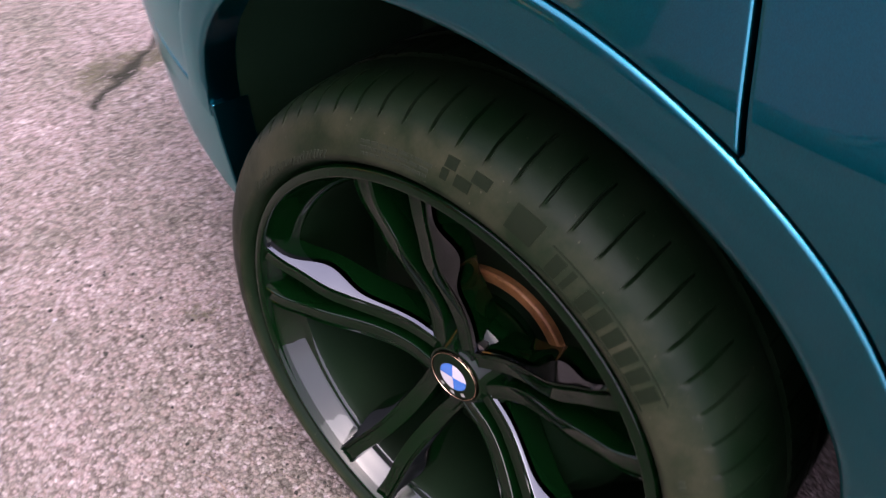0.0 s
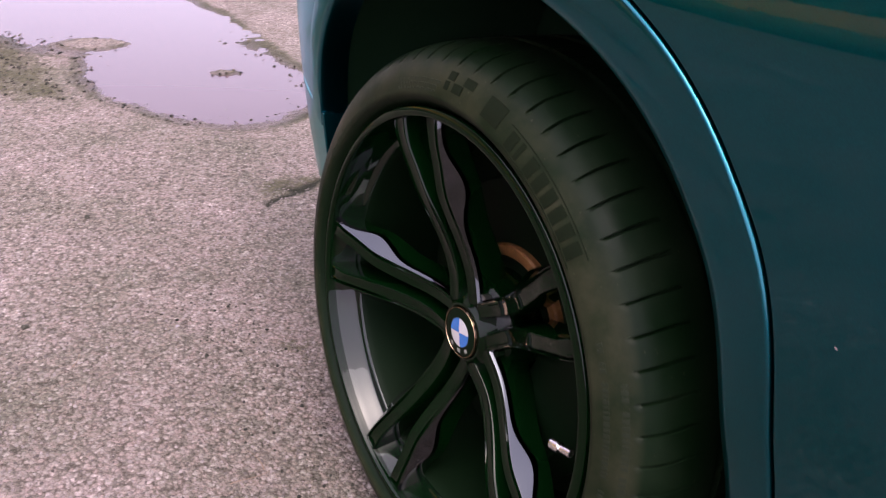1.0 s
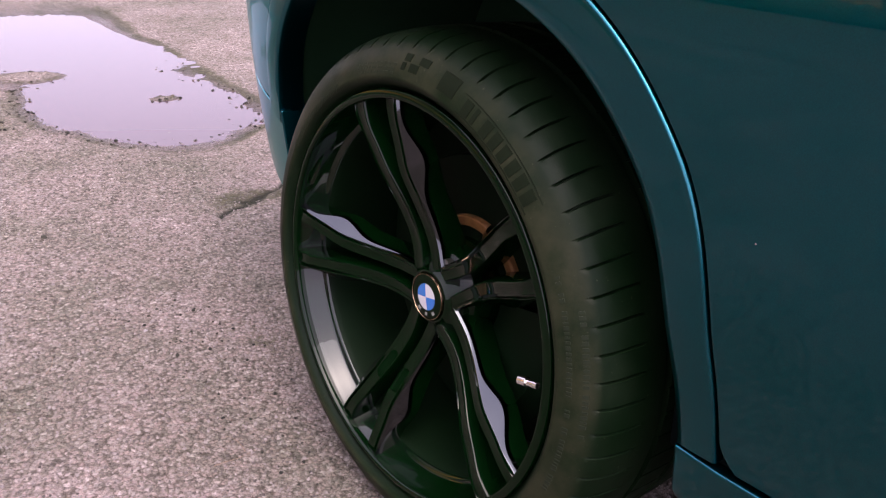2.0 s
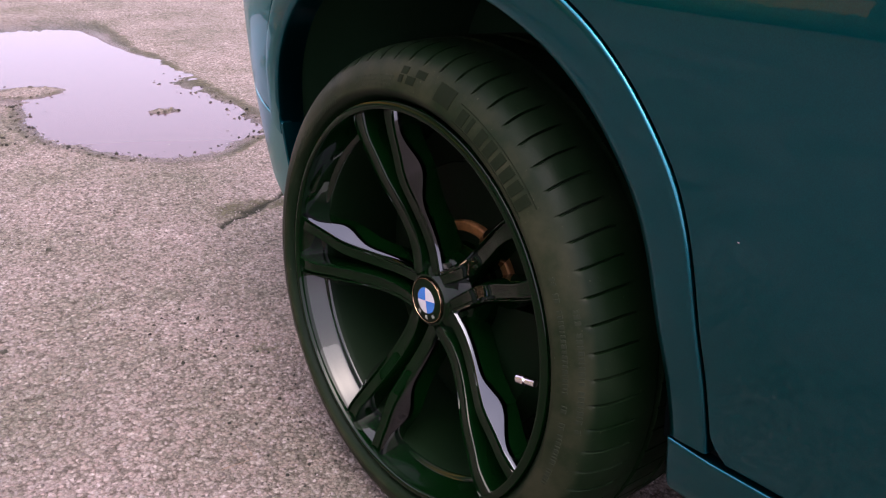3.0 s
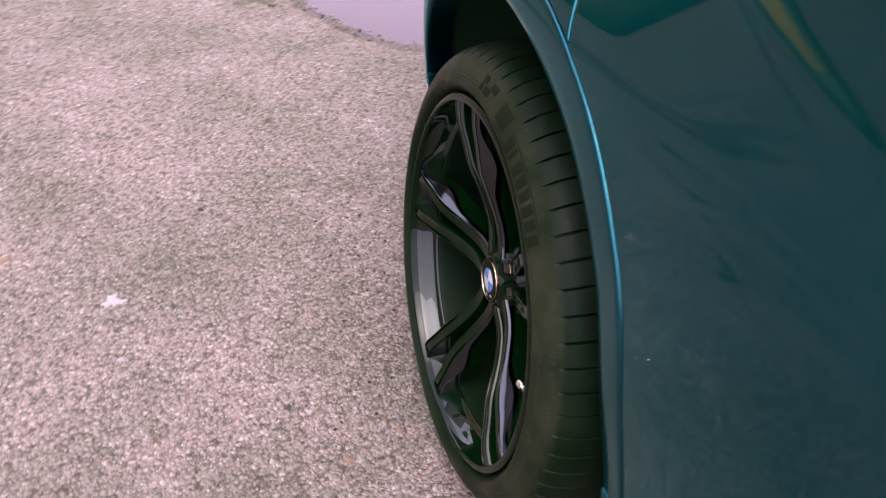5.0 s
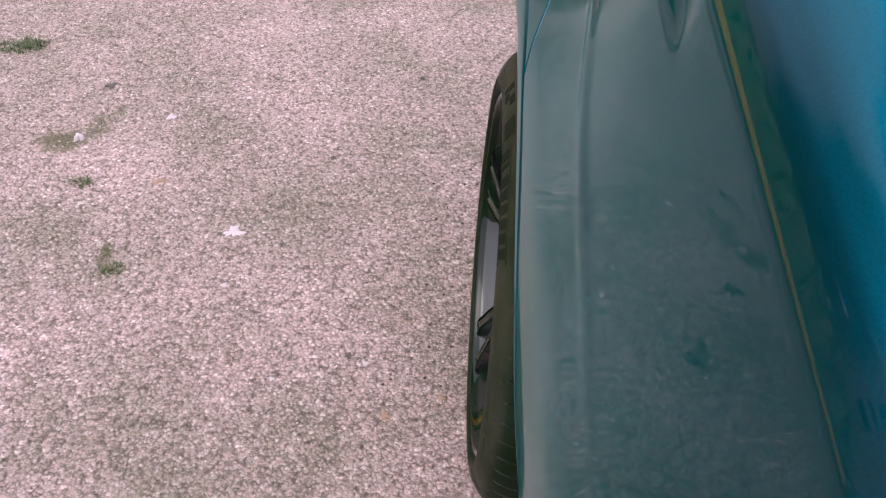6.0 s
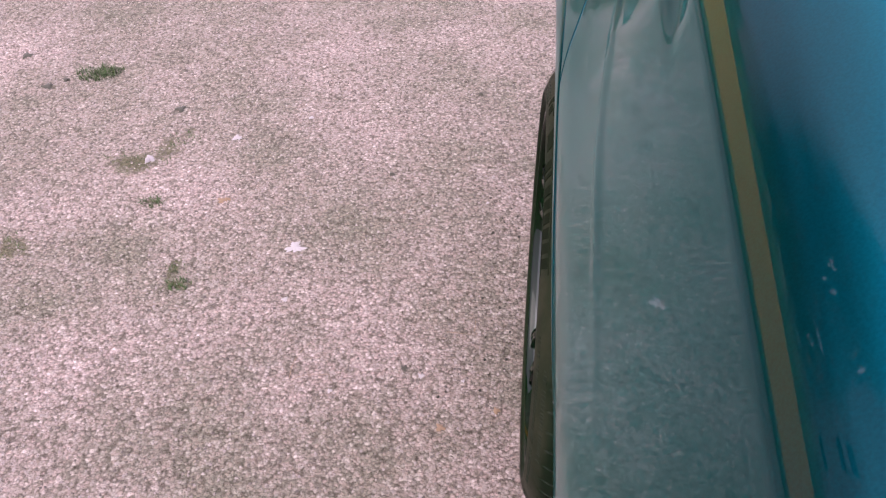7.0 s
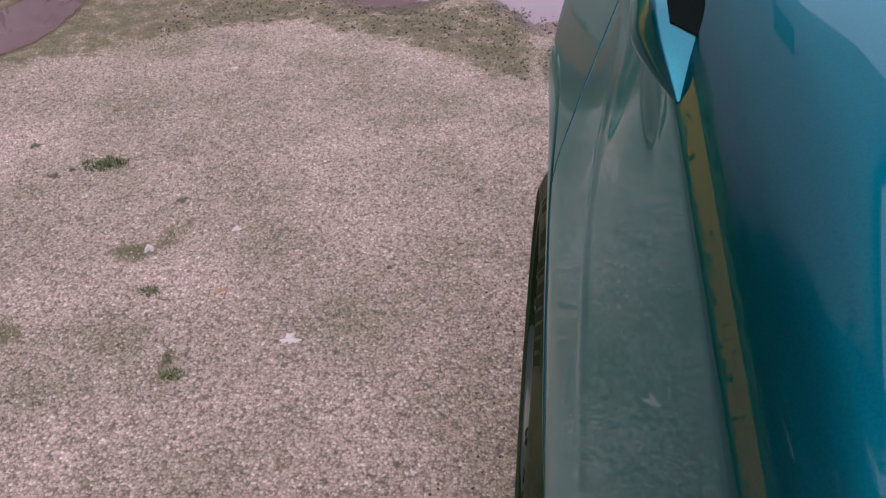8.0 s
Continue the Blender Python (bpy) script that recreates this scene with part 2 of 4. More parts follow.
def growth(x, y):
    g = 0.0
    n = noise.noise(Vector((x * 2.3, y * 2.3, 8)))
    band = 0.05 + float(np.interp(x, (-2.2, -1.91, -1.46, -1.02, -0.57, -0.33, -0.05, 0.25), (1.7, 1.95, 2.18, 2.42, 2.26, 2.07, 1.84, 1.6))) + 0.10 * n + 0.09 * noise.noise(Vector((x * 9, y * 9, 3))) + 0.05 * noise.noise(Vector((x * 28, y * 28, 6)))
    if x < 0.10:
        g = max(g, 0.80 * (1 - smoothstep(-0.10, 0.10, x)) * smoothstep(band - 0.12, band + 0.10, y) * smoothstep(-2.95, -2.35, x + 0.5 * n) * (1 - (smoothstep(2.62 + 0.2 * n, 2.9, y) if x > -1.0 else smoothstep(2.75 + 0.5 * n, 3.3 + 0.5 * n, y))))
    b = basin(x, y)
    g = max(g, (0.62 + 0.50 * max(smoothstep(0.40, 0.62, x), smoothstep(2.7, 3.1, y))) * math.exp(-((b + 0.09) / 0.15) ** 2) * (1 if x < 1.2 else 0))
    for cx, cy, rx, ry, s in ((-1.03, 0.76, 0.085, 0.055, 1.0), (-0.97, 0.83, 0.045, 0.07, 1.0), (-0.94, 0.91, 0.025, 0.04, 0.9), (-0.935, 0.605, 0.04, 0.02, 0.9), (-0.80, 0.37, 0.014, 0.05, 1.0), (-0.77, 0.315, 0.03, 0.02, 1.0), (-1.20, 0.41, 0.06, 0.05, 0.95), (-0.70, 1.93, 0.16, 0.07, 0.42), (-0.30, 1.2, 0.3, 0.25, 0.16), (-0.55, 0.52, 0.10, 0.05, 0.36), (-1.44, 1.12, 0.05, 0.03, 0.6), (0.30, 0.55, 0.22, 0.16, 0.4), (0.42, 1.18, 0.22, 0.07, 0.8), (-1.32, 1.20, 0.08, 0.05, 0.7), (0.06, 0.52, 0.10, 0.16, 0.46), (-0.02, 0.30, 0.08, 0.14, 0.36)):
        q = ((x - cx) / rx) ** 2 + ((y - cy) / ry) ** 2
        g = max(g, s * math.exp(-q * (1 + 0.5 * n)))
    return min(1, g)


def ground_height(x, y):
    z = 0.0015 * noise.noise(Vector((x * 30, y * 30, 0))) + 0.0022 * noise.noise(Vector((x * 90, y * 90, 5))) + 0.004 * noise.noise(Vector((x * 1.3, y * 1.3, 2)))
    z -= 0.016 * smoothstep(-0.5, 0.9, basin(x, y)) if -3.2 < x < 1.3 and 1.2 < y < 4.2 else 0
    z -= 0.008 * crack_depth(x, y)
    return z


def axis(lo, hi, step, far):
    a = list(np.arange(lo, hi + 1e-6, step))
    d, out = step, []
    p = hi
    while p < far:
        d *= 1.45
        p += d
        out.append(min(p, far))
    left, d, p = [], step, lo
    while p > -far:
        d *= 1.45
        p -= d
        left.append(max(p, -far))
    return left[::-1] + a + out


def build_ground():
    xs, ys = axis(-2.3, 0.7, 0.0095, 400), axis(-0.5, 3.0, 0.0105, 400)
    near = lambda x, y: -3.2 < x < 1.6 and -1.5 < y < 4.6
    verts = [(x, y, ground_height(x, y) if near(x, y) else 0.0) for y in ys for x in xs]
    k = len(xs)
    faces = [(j * k + i, j * k + i + 1, (j + 1) * k + i + 1, (j + 1) * k + i) for j in range(len(ys) - 1) for i in range(k - 1)]
    me = bpy.data.meshes.new("ground")
    me.from_pydata(verts, [], faces)
    col = me.color_attributes.new("growth", "FLOAT_COLOR", "POINT")
    vals = np.zeros((len(verts), 4), dtype=np.float32)
    for i, (x, y, z) in enumerate(verts):
        if near(x, y):
            vals[i] = (growth(x, y), smoothstep(-0.25, 0.15, basin(x, y)), crack_depth(x, y), 1)
    col.data.foreach_set("color", vals.ravel())
    me.materials.append(ASPHALT)
    finish(me, 180)
    return tagged(new("ground", me), "worn pinkish-grey asphalt yard with moss, cracks and stones", "ground", kind="structure")


build_ground()


def build_puddle():
    bm = bmesh.new()
    bmesh.ops.create_grid(bm, x_segments=2, y_segments=2, size=0.5)
    bmesh.ops.scale(bm, vec=(4.6, 3.0, 1), verts=bm.verts)
    bmesh.ops.translate(bm, vec=(-0.9, 2.9, -0.0068), verts=bm.verts)
    ob = part("water", bm, WATER)
    return tagged(ob, "shallow puddle of still water mirroring a pale sky", "puddle", kind="structure")


build_puddle()


# ---- car body: one smooth side surface, cut into panels ----
def side_profile(z, y=-1.0):
    """How far the flank lies inwards at a height; over the rear wheel the haunch draws in faster above its widest line."""
    if z < 0.80:
        return 0.24 * (0.80 - z) ** 2 - 0.003
    k = 0.14 + 0.19 * smoothstep(-0.55, -0.15, y)
    d = z - 0.80
    return (k * d * d / 0.12 if d < 0.06 else k * (d - 0.03)) - 0.003


def plan_curve(y):
    """How far the flank draws in towards the tail and the nose."""
    q = 0.245 * max(0, y - 0.10) ** 2 + 0.30 * max(0, y - 0.36) ** 2
    q += 0.10 * max(0, -2.0 - y) ** 2
    return q


RIDGE_AT, RIDGE_UP = 0.935, 0.20


def ridge(y, z):
    """The soft haunch line that rises towards the tail."""
    rise = RIDGE_AT + RIDGE_UP * (y + 0.533)
    keep = smoothstep(-0.75, -0.45, y) * (1 - smoothstep(0.3, 0.6, y))
    return -0.0025 * keep * math.exp(-((z - rise) / 0.011) ** 2)


def flank(y, z, off=0.0):
    return Vector((side_profile(z, y) + plan_curve(y) + off, y, z))


CREASE = 1.085


def crease(u):
    """The door's upper edge line rises towards the tail."""
    return 1.0805 + 0.12 * (min(0.25, max(-1.5, u)) + 0.81)


def hollow(u, z):
    """The hand space behind the door handle."""
    a, b = (u + 0.54) / 0.050, (z - crease(u) + 0.020) / 0.015
    return 0.0045 * (1 - smoothstep(-0.007, -0.001, z - crease(u))) * math.exp(-(a ** 4) - (b ** 4))



def arch_radius(a):
    r = 0.442 + 0.022 * math.exp(-((a - 48) / 24) ** 2) + 0.008 * math.exp(-((a - 124) / 15) ** 2)
    return r - 0.024 * smoothstep(138, 160, a) - 0.035 * (1 - smoothstep(2, 34, a))


TRIM = 0.055
SEAM = 0.0022


def trim_width(a):
    return TRIM - 0.009 * smoothstep(140, 172, a)


car = tagged(new("car"), "glossy metallic blue car parked on asphalt", "car")
car.location = (0, 0, 0)


def arch_trim():
    rows = []
    n = 72
    a0, a1 = 16.5, 174.5
    for i in range(n + 1):
        a = a0 + (a1 - a0) * i / n
        ri = arch_radius(a)
        row = []
        for s, off in ((0, 0.045), (0, 0.010), (0.012, 0.002), (0.04, -0.0006), (0.2, -0.0016), (0.4, -0.002), (0.6, -0.002), (0.8, -0.0018), (0.925, -0.0016), (0.955, -0.0011), (0.985, 0.0006), (1.0, 0.003), (1.0, 0.02)):
            r = ri + trim_width(a) * s
            p = polar(a, r, 0) + Vector((0, 0, ZC))
            row.append(flank(p.y, p.z, off))
        rows.append(row)
    return part("wheel_arch_trim", sheet(rows), PAINT, car, "body-coloured wheel arch trim", 60)


arch_trim()


# ---- plan of the body: u runs along the flank, round the corners to the middle of tail and nose ----
def heading(u):
    lean = math.atan(0.49 * max(0, min(u, 0.72) - 0.10) + 0.60 * max(0, min(u, 0.72) - 0.36))
    if u > 0.10:
        return lean + (radians(84) - lean) * smoothstep(0.72, 1.02, u)
    if u > -2.2:
        return 0.0
    return -(math.atan(0.16 * (-2.2 - u)) + radians(70) * smoothstep(3.15, 3.65, -u))


PLAN = {}
STEP = 0.005


def plan_table():
    p = [0.0, 0.0]
    for i in range(0, 421):
        PLAN[i] = tuple(p)
        h = heading((i + 0.5) * STEP)
        p = [p[0] + STEP * math.sin(h), p[1] + STEP * math.cos(h)]
    p = [0.0, 0.0]
    for i in range(0, -960, -1):
        PLAN[i] = tuple(p)
        h = heading((i - 0.5) * STEP)
        p = [p[0] - STEP * math.sin(h), p[1] - STEP * math.cos(h)]


plan_table()


def plan_point(u):
    i = math.floor(u / STEP)
    f = u / STEP - i
    a, b = PLAN[i], PLAN[i + 1]
    return a[0] + (b[0] - a[0]) * f, a[1] + (b[1] - a[1]) * f


SHOULDER_ARC = ((0, 0.0015, 19), (0.0015, 0.0035, 27), (0.0035, 0.0155, 34.5), (0.0155, 0.023, 42), (0.023, 0.038, 49), (0.038, 0.06, 56), (0.06, 0.11, 62), (0.11, 0.2, 70))


def body(u, s, off=0.0):
    """A point of the flank: u along the car, s up the section; past the crease s runs over the shoulder to the window line."""
    h = heading(u)
    x0, y0 = plan_point(u)
    top = crease(u)
    if s <= CREASE:
        z = s + (top - CREASE) * smoothstep(0.90, CREASE, s)
        d = side_profile(z, u) + ridge(u, z) + hollow(u, z)
    else:
        d, z = side_profile(top, u), top
        twist = 12 * (-0.75 - min(-0.45, max(-1.0, u)))     # the edge turns up a little towards the front
        for a, b, tilt in SHOULDER_ARC:
            tilt += twist if 30 < tilt < 45 else 0
            run = min(max(s - CREASE - a, 0), b - a)
            d, z = d + run * math.sin(radians(tilt)), z + run * math.cos(radians(tilt))
        off, z = off * 0.5, z - off * 0.85
    d += off
    return Vector((x0 + d * math.cos(h), y0 - d * math.sin(h), z))


SHOULDER = [CREASE + v for v in (0.0015, 0.0035, 0.006, 0.009, 0.012, 0.0155, 0.018, 0.0205, 0.023, 0.0265, 0.032, 0.038, 0.045, 0.05, 0.06, 0.07, 0.082, 0.11, 0.14, 0.17, 0.2)]
EDGE = ((0.0, 0.018), (0.0, 0.003), (0.0008, 0.0010), (0.0022, 0.0), (0.0042, 0.0))


def levels(lo, hi, n):
    return [lo + (hi - lo) * i / n for i in range(n + 1)]


def soft_edges(lo, hi, n, soft_lo=True, soft_hi=True):
    """Places between two edges, with the depth that rounds the edges off."""
    a = [(lo + d, o) for d, o in EDGE] if soft_lo else [(lo, 0.0)]
    b = [(hi - d, o) for d, o in reversed(EDGE)] if soft_hi else [(hi, 0.0)]
    lo2, hi2 = a[-1][0], b[0][0]
    return a + [(lo2 + (hi2 - lo2) * i / n, 0.0) for i in range(1, n)] + b


def seam_front(z, extra):
    """Where the arch seam lies at a height, ahead of the axle."""
    a = 150.0
    for _ in range(12):
        r = arch_radius(a) + (trim_width(a) - TRIM + extra if extra else 0)
        a = 180 - math.degrees(math.asin(max(-0.99, min(0.99, (z - ZC) / r))))
    return r * math.cos(radians(a))


def seam_rear(z, extra):
    a = 30.0
    for _ in range(12):
        r = arch_radius(a) + (trim_width(a) - TRIM + extra if extra else 0)
        a = math.degrees(math.asin(max(-0.99, min(0.99, (z - ZC) / r))))
    return r * math.cos(radians(a))


def seam_top(y, extra):
    a = 90.0
    for _ in range(12):
        r = arch_radius(a) + (trim_width(a) - TRIM + extra if extra else 0)
        a = math.degrees(math.acos(max(-0.995, min(0.995, y / r))))
    return ZC + r * math.sin(radians(a))


def cut_line(z):
    """The rear edge of the door leans towards the tail."""
    return -0.187 + 0.42 * (z - 0.829) - 0.35 * max(0, z - 0.92) ** 2


CUT = -0.187
GAPW = 0.0026
JOIN = seam_top(CUT, TRIM + SEAM)   # where the cut meets the arch seam


def rear_door():
    rows = []
    zs = soft_edges(0.397, CREASE, 150, True, False) + [(s, 0.0) for s in SHOULDER]
    for z, zo in zs:
        y1 = cut_line(min(z, 1.15)) - GAPW if z > JOIN else min(CUT - GAPW, seam_front(z, TRIM + SEAM))
        if z < 0.43:
            y1 -= 0.020 * ((0.43 - z) / 0.033) ** 2
        row = []
        for y, o in soft_edges(-1.30, y1, 130):
            drop = 0.09 * max(0, -0.47 - y) * (1 - smoothstep(0.40, 0.75, z))
            row.append(body(y, z + drop, max(o, zo)))
        rows.append(row)
    return part("rear_door", sheet(rows), PAINT, car, "metallic blue rear door", 50)


def quarter_panel():
    cols = []
    us = soft_edges(0.0, 1.0, 100, True, False)
    for k, (f, uo) in enumerate(us):
        low = CUT + 0.001 + (0.72 - CUT) * f
        zl = max(seam_top(low, TRIM + SEAM) if low < 0.462 else 0.502, 0.502)
        col = []
        for z, o in soft_edges(zl, CREASE, 90, True, False) + [(v, 0.0) for v in SHOULDER]:
            lean = (cut_line(min(z, 1.15)) - CUT) * (1 - f) if z > JOIN else 0
            col.append(body(low + lean, z, max(o, uo)))
        cols.append(col)
    return part("quarter_panel", sheet(cols), PAINT, car, "metallic blue rear quarter panel", 50)


def rear_bumper():
    rows = []
    for z, zo in soft_edges(0.235, 0.497, 22, True, True):
        y0 = seam_rear(z, 0.0) if z > 0.30 else 0.385 + 0.4 * (0.30 - z)
        row = []
        for k, (u, o) in enumerate(soft_edges(y0, 0.72, 30, True, False)):
            tuck = 0.05 * smoothstep(0.33, 0.235, z) if z < 0.33 else 0
            row.append(body(u, z, max(o, zo) + tuck + (0.03 if k == 0 else 0)))
        rows.append(row + [body(u, z, zo + (0.05 * (1 - smoothstep(0.235, 0.33, z)))) for u in levels(0.75, 1.9, 30)])
    return part("rear_bumper", sheet(rows), PAINT, car, "metallic blue rear bumper", 50)


def sill():
    rows = []
    for z, zo in soft_edges(0.27, 0.392, 10):
        y1 = -arch_radius(176) * 0.995 - 0.03 * (0.392 - z)
        row = []
        for k, (y, o) in enumerate(soft_edges(-2.3, y1, 40)):
            drop = 0.09 * max(0, -0.47 - y) if y > -1.3 else 0.075
            row.append(body(y, z + drop * (z - 0.27) / 0.122, max(o, zo) - 0.004 + 0.06 * (1 - smoothstep(0.27, 0.33, z))))
        rows.append(row)
    return part("sill", sheet(rows), PAINT, car, "metallic blue sill below the door", 50)


def mirrored(bm):
    bmesh.ops.scale(bm, vec=(-1, 1, 1), verts=bm.verts)
    bmesh.ops.translate(bm, vec=(1.97, 0, 0), verts=bm.verts)
    return bm


def shell(us):
    """The rest of the flank with plain wheel openings."""
    cols = []
    for u in us:
        y = plan_point(u)[1]
        zl = 0.26
        for ax in (0.0, -2.93):
            if abs(y - ax) < 0.445:
                zl = max(zl, ZC + math.sqrt(0.445 ** 2 - (y - ax) ** 2))
        cols.append([body(u, z) for z in levels(zl, CREASE, 18)] + [body(u, s) for s in SHOULDER])
    return sheet(cols)


def outer_body():
    front = [-1.31 - 0.03 * i for i in range(115)]
    part("front_flank", shell(front), PAINT, car, "metallic blue front flank", 50)
    part("far_flank", mirrored(shell([1.9 - 0.03 * i for i in range(222)])), PAINT, car, "metallic blue far flank", 50)
    rear = levels(0.722, 1.9, 40)
    tail = [[body(u, z) for z in levels(0.505, CREASE, 18)] + [body(u, s) for s in SHOULDER] for u in rear]
    part("tail_panel", sheet(tail), PAINT, car, "metallic blue tail panel", 50)


def upper_body():
    loop = [body(u, SHOULDER[-1]) for u in levels(1.9, -4.7, 120)]
    rows = []
    for p in loop:
        rows.append([Vector((p.x + (1.97 - 2 * p.x) * t, p.y, p.z + 0.03 * math.sin(math.pi * t))) for t in levels(0, 1, 12)])
    part("bonnet_and_deck", sheet(rows), PAINT, car, "metallic blue bonnet and deck", 60)
    # glass house
    prof = ((1.085, 0.0), (1.2, 0.06), (1.35, 0.15), (1.46, 0.23), (1.50, 0.30))
    rings = []
    for z, d in prof:
        ring = []
        for y, w in ((-2.25 + 3.2 * d, 0.0), (-1.2 + 0.6 * d, -0.01), (-0.4, 0.0), (0.15 - 0.6 * d, 0.03), (0.72 - 2.6 * d, 0.08)):
            ring.append(Vector((0.245 + d + w, y, z)))
        ring += [Vector((1.97 - p.x, p.y, p.z)) for p in reversed(ring)]
        rings.append(ring)
    part("window_glass", sheet(rings, True), GLASS, car, "dark tinted window glass", 30)
    top = rings[-1]
    k = len(top) // 2
    roof = []
    for i in range(k):
        a, b = top[i], top[len(top) - 1 - i]
        roof.append([Vector((a.x + (b.x - a.x) * t, a.y, a.z + 0.01 + 0.07 * math.sin(math.pi * t))) for t in levels(0, 1, 10)])
    part("roof", sheet(roof), PAINT, car, "metallic blue roof", 60)


def box(bm, x0, x1, y0, y1, z0, z1):
    r = bmesh.ops.create_cube(bm, size=1)
    bmesh.ops.scale(bm, vec=(x1 - x0, y1 - y0, z1 - z0), verts=r["verts"])
    bmesh.ops.translate(bm, vec=((x0 + x1) / 2, (y0 + y1) / 2, (z0 + z1) / 2), verts=r["verts"])


def underbody():
    bm = bmesh.new()
    box(bm, 0.10, 1.87, -2.46, -0.47, 0.24, 0.30)
    box(bm, 0.42, 1.55, -3.5, 0.75, 0.25, 0.30)
    box(bm, 0.25, 1.7, 0.50, 0.80, 0.25, 0.29)
    part("underbody", bm, BLACK_PLASTIC, car)
    # lining of the wheel opening
    rows = []
    for x in (0.022, 0.04, 0.10, 0.20, 0.34, 0.42):
        row = []
        for i in range(49):
            a = -14 + 208 * i / 48
            r = arch_radius(max(10, min(175, a))) + 0.012 + (0.03 if x > 0.05 else 0)
            p = polar(a, r, 0)
            row.append(Vector((x + plan_curve(max(0, p.y)) + side_profile(max(0.3, p.z + ZC)) , p.y, p.z + ZC)))
        rows.append(row)
    rows.append([Vector((0.43, p.y * 0.02, ZC + (p.z - ZC) * 0.02)) for p in rows[-1]])
    part("wheel_arch_liner", sheet(rows), LINER, car, "black plastic wheel arch liner", 60)
    # near-black strips added behind the seams, standing in for their shade
    rows = []
    for i in range(61):
        a = 14 + 162 * i / 60
        row = []
        for d in (TRIM - 0.012, TRIM + 0.022):
            p = polar(a, arch_radius(a) + d + trim_width(a) - TRIM, 0) + Vector((0, 0, ZC))
            row.append(flank(p.y, p.z, 0.013))
        rows.append(row)
    bm = sheet(rows)
    sheet([[body(cut_line(min(s, 1.15)) + d, s, 0.013) for s in levels(JOIN - 0.02, CREASE, 12) + SHOULDER] for d in (-0.02, 0.016)], into=bm)
    sheet([[body(u, z, 0.013) for u in levels(-1.3, -0.40, 20)] for z in (0.375, 0.50)], into=bm)
    sheet([[body(u, z, 0.013) for u in levels(0.43, 0.9, 20)] for z in (0.47, 0.53)], into=bm)
    part("seam_backing", bm, GAP_BLACK, car)


rear_door()
quarter_panel()
rear_bumper()
sill()
outer_body()
upper_body()
underbody()


# ---- wheel ----
wheel = new("wheel")
wheel.parent = car
wheel.location = (0, 0, ZC)
wheel.rotation_euler = (0, radians(0.9), 0)
tagged(wheel, "gloss black double-spoke alloy wheel with a low tyre")

PITCH = 5.2174          # degrees between two cuts of the tread shoulder


def sidewall(r):
    """How far out the tyre's flank stands at a radius: furthest at the rim guard, drawn in towards the tread."""
    return float(np.interp(r, (0.282, 0.287, 0.2925, 0.297, 0.301, 0.309, 0.318, 0.326, 0.3325), (0.003, -0.004, -0.0105, -0.012, -0.0108, -0.0085, -0.0045, 0.0005, 0.0055)))


def tyre_profile():
    p = [(0.276, 0.012), (0.284, 0.002)]
    p += [(r, sidewall(r)) for r in (0.286, 0.289, 0.2925, 0.295, 0.297, 0.2995, 0.303, 0.309, 0.3135, 0.318, 0.3225, 0.326, 0.3295, 0.3325)]
    p += [(0.3355, 0.0085), (0.339, 0.013), (0.342, 0.0175), (0.345, 0.0235), (0.3475, 0.030), (0.350, 0.040), (0.352, 0.050), (0.3535, 0.066), (0.3545, 0.080)]
    p += [(0.3548, 0.096), (0.3470, 0.0965), (0.3470, 0.106), (0.3552, 0.1065), (0.356, 0.14), (0.356, 0.158), (0.348, 0.1585), (0.348, 0.17), (0.356, 0.1705), (0.355, 0.21), (0.3475, 0.2105), (0.3475, 0.222), (0.3545, 0.2225)]
    p += [(0.352, 0.27), (0.347, 0.295), (0.338, 0.310), (0.325, 0.320), (0.305, 0.322), (0.285, 0.312), (0.276, 0.30)]
    return p


def tyre():
    offs = [(-0.5, 0), (-0.25, 0), (-0.062, 0), (-0.048, 1), (0.0, 1), (0.06, 0), (0.25, 0)]
    rows = []
    count = round(360 / PITCH)
    for r, x in tyre_profile():
        cut = smoothstep(0.3325, 0.340, r) * (1 - smoothstep(0.050, 0.066, x)) * (0.0065 if x > 0.014 else 0.0045)
        inner = smoothstep(0.105, 0.108, x) * (1 - smoothstep(0.156, 0.158, x)) * 0.004 if r > 0.35 else 0
        bend = -0.9 * min(1, max(0, x / 0.09)) - 0.3 * math.sin(math.pi * min(1, max(0, x / 0.09)))
        ring = []
        for k in range(count):
            for o, deep in offs:
                a = (k + o) * PITCH + bend + 2.0
                ring.append(polar(a, r - (cut + inner) * deep, x))
        rows.append(ring)
    return part("tyre", sheet(rows, True), RUBBER, wheel, "worn black low-profile rubber tyre", 45)


tyre()


def arc_plate(bm, a0, a1, r0, r1, h, slant=0.0):
    """A raised bar on the tyre's flank."""
    n = max(1, round(abs(a1 - a0) / 1.2))
    rings = []
    for i in range(n + 1):
        a = a0 + (a1 - a0) * i / n
        ring = []
        for r, e in ((r0, 0.0008), (r0, -h), (r0 * 0.75 + r1 * 0.25, -h), (r0 * 0.5 + r1 * 0.5, -h), (r0 * 0.25 + r1 * 0.75, -h), (r1, -h), (r1, 0.0008)):
            aa = a + slant * (r - r0) / (r1 - r0)
            ring.append(polar(aa, r, sidewall(r) + e))
        rings.append(ring)
    for q0, q1 in zip(rings, rings[1:]):
        v0, v1 = [bm.verts.new(p) for p in q0], [bm.verts.new(p) for p in q1]
        for k in range(6):
            bm.faces.new((v0[k], v0[k + 1], v1[k + 1], v1[k]))
    for q in (rings[0], rings[-1]):
        bm.faces.new([bm.verts.new(p) for p in q])


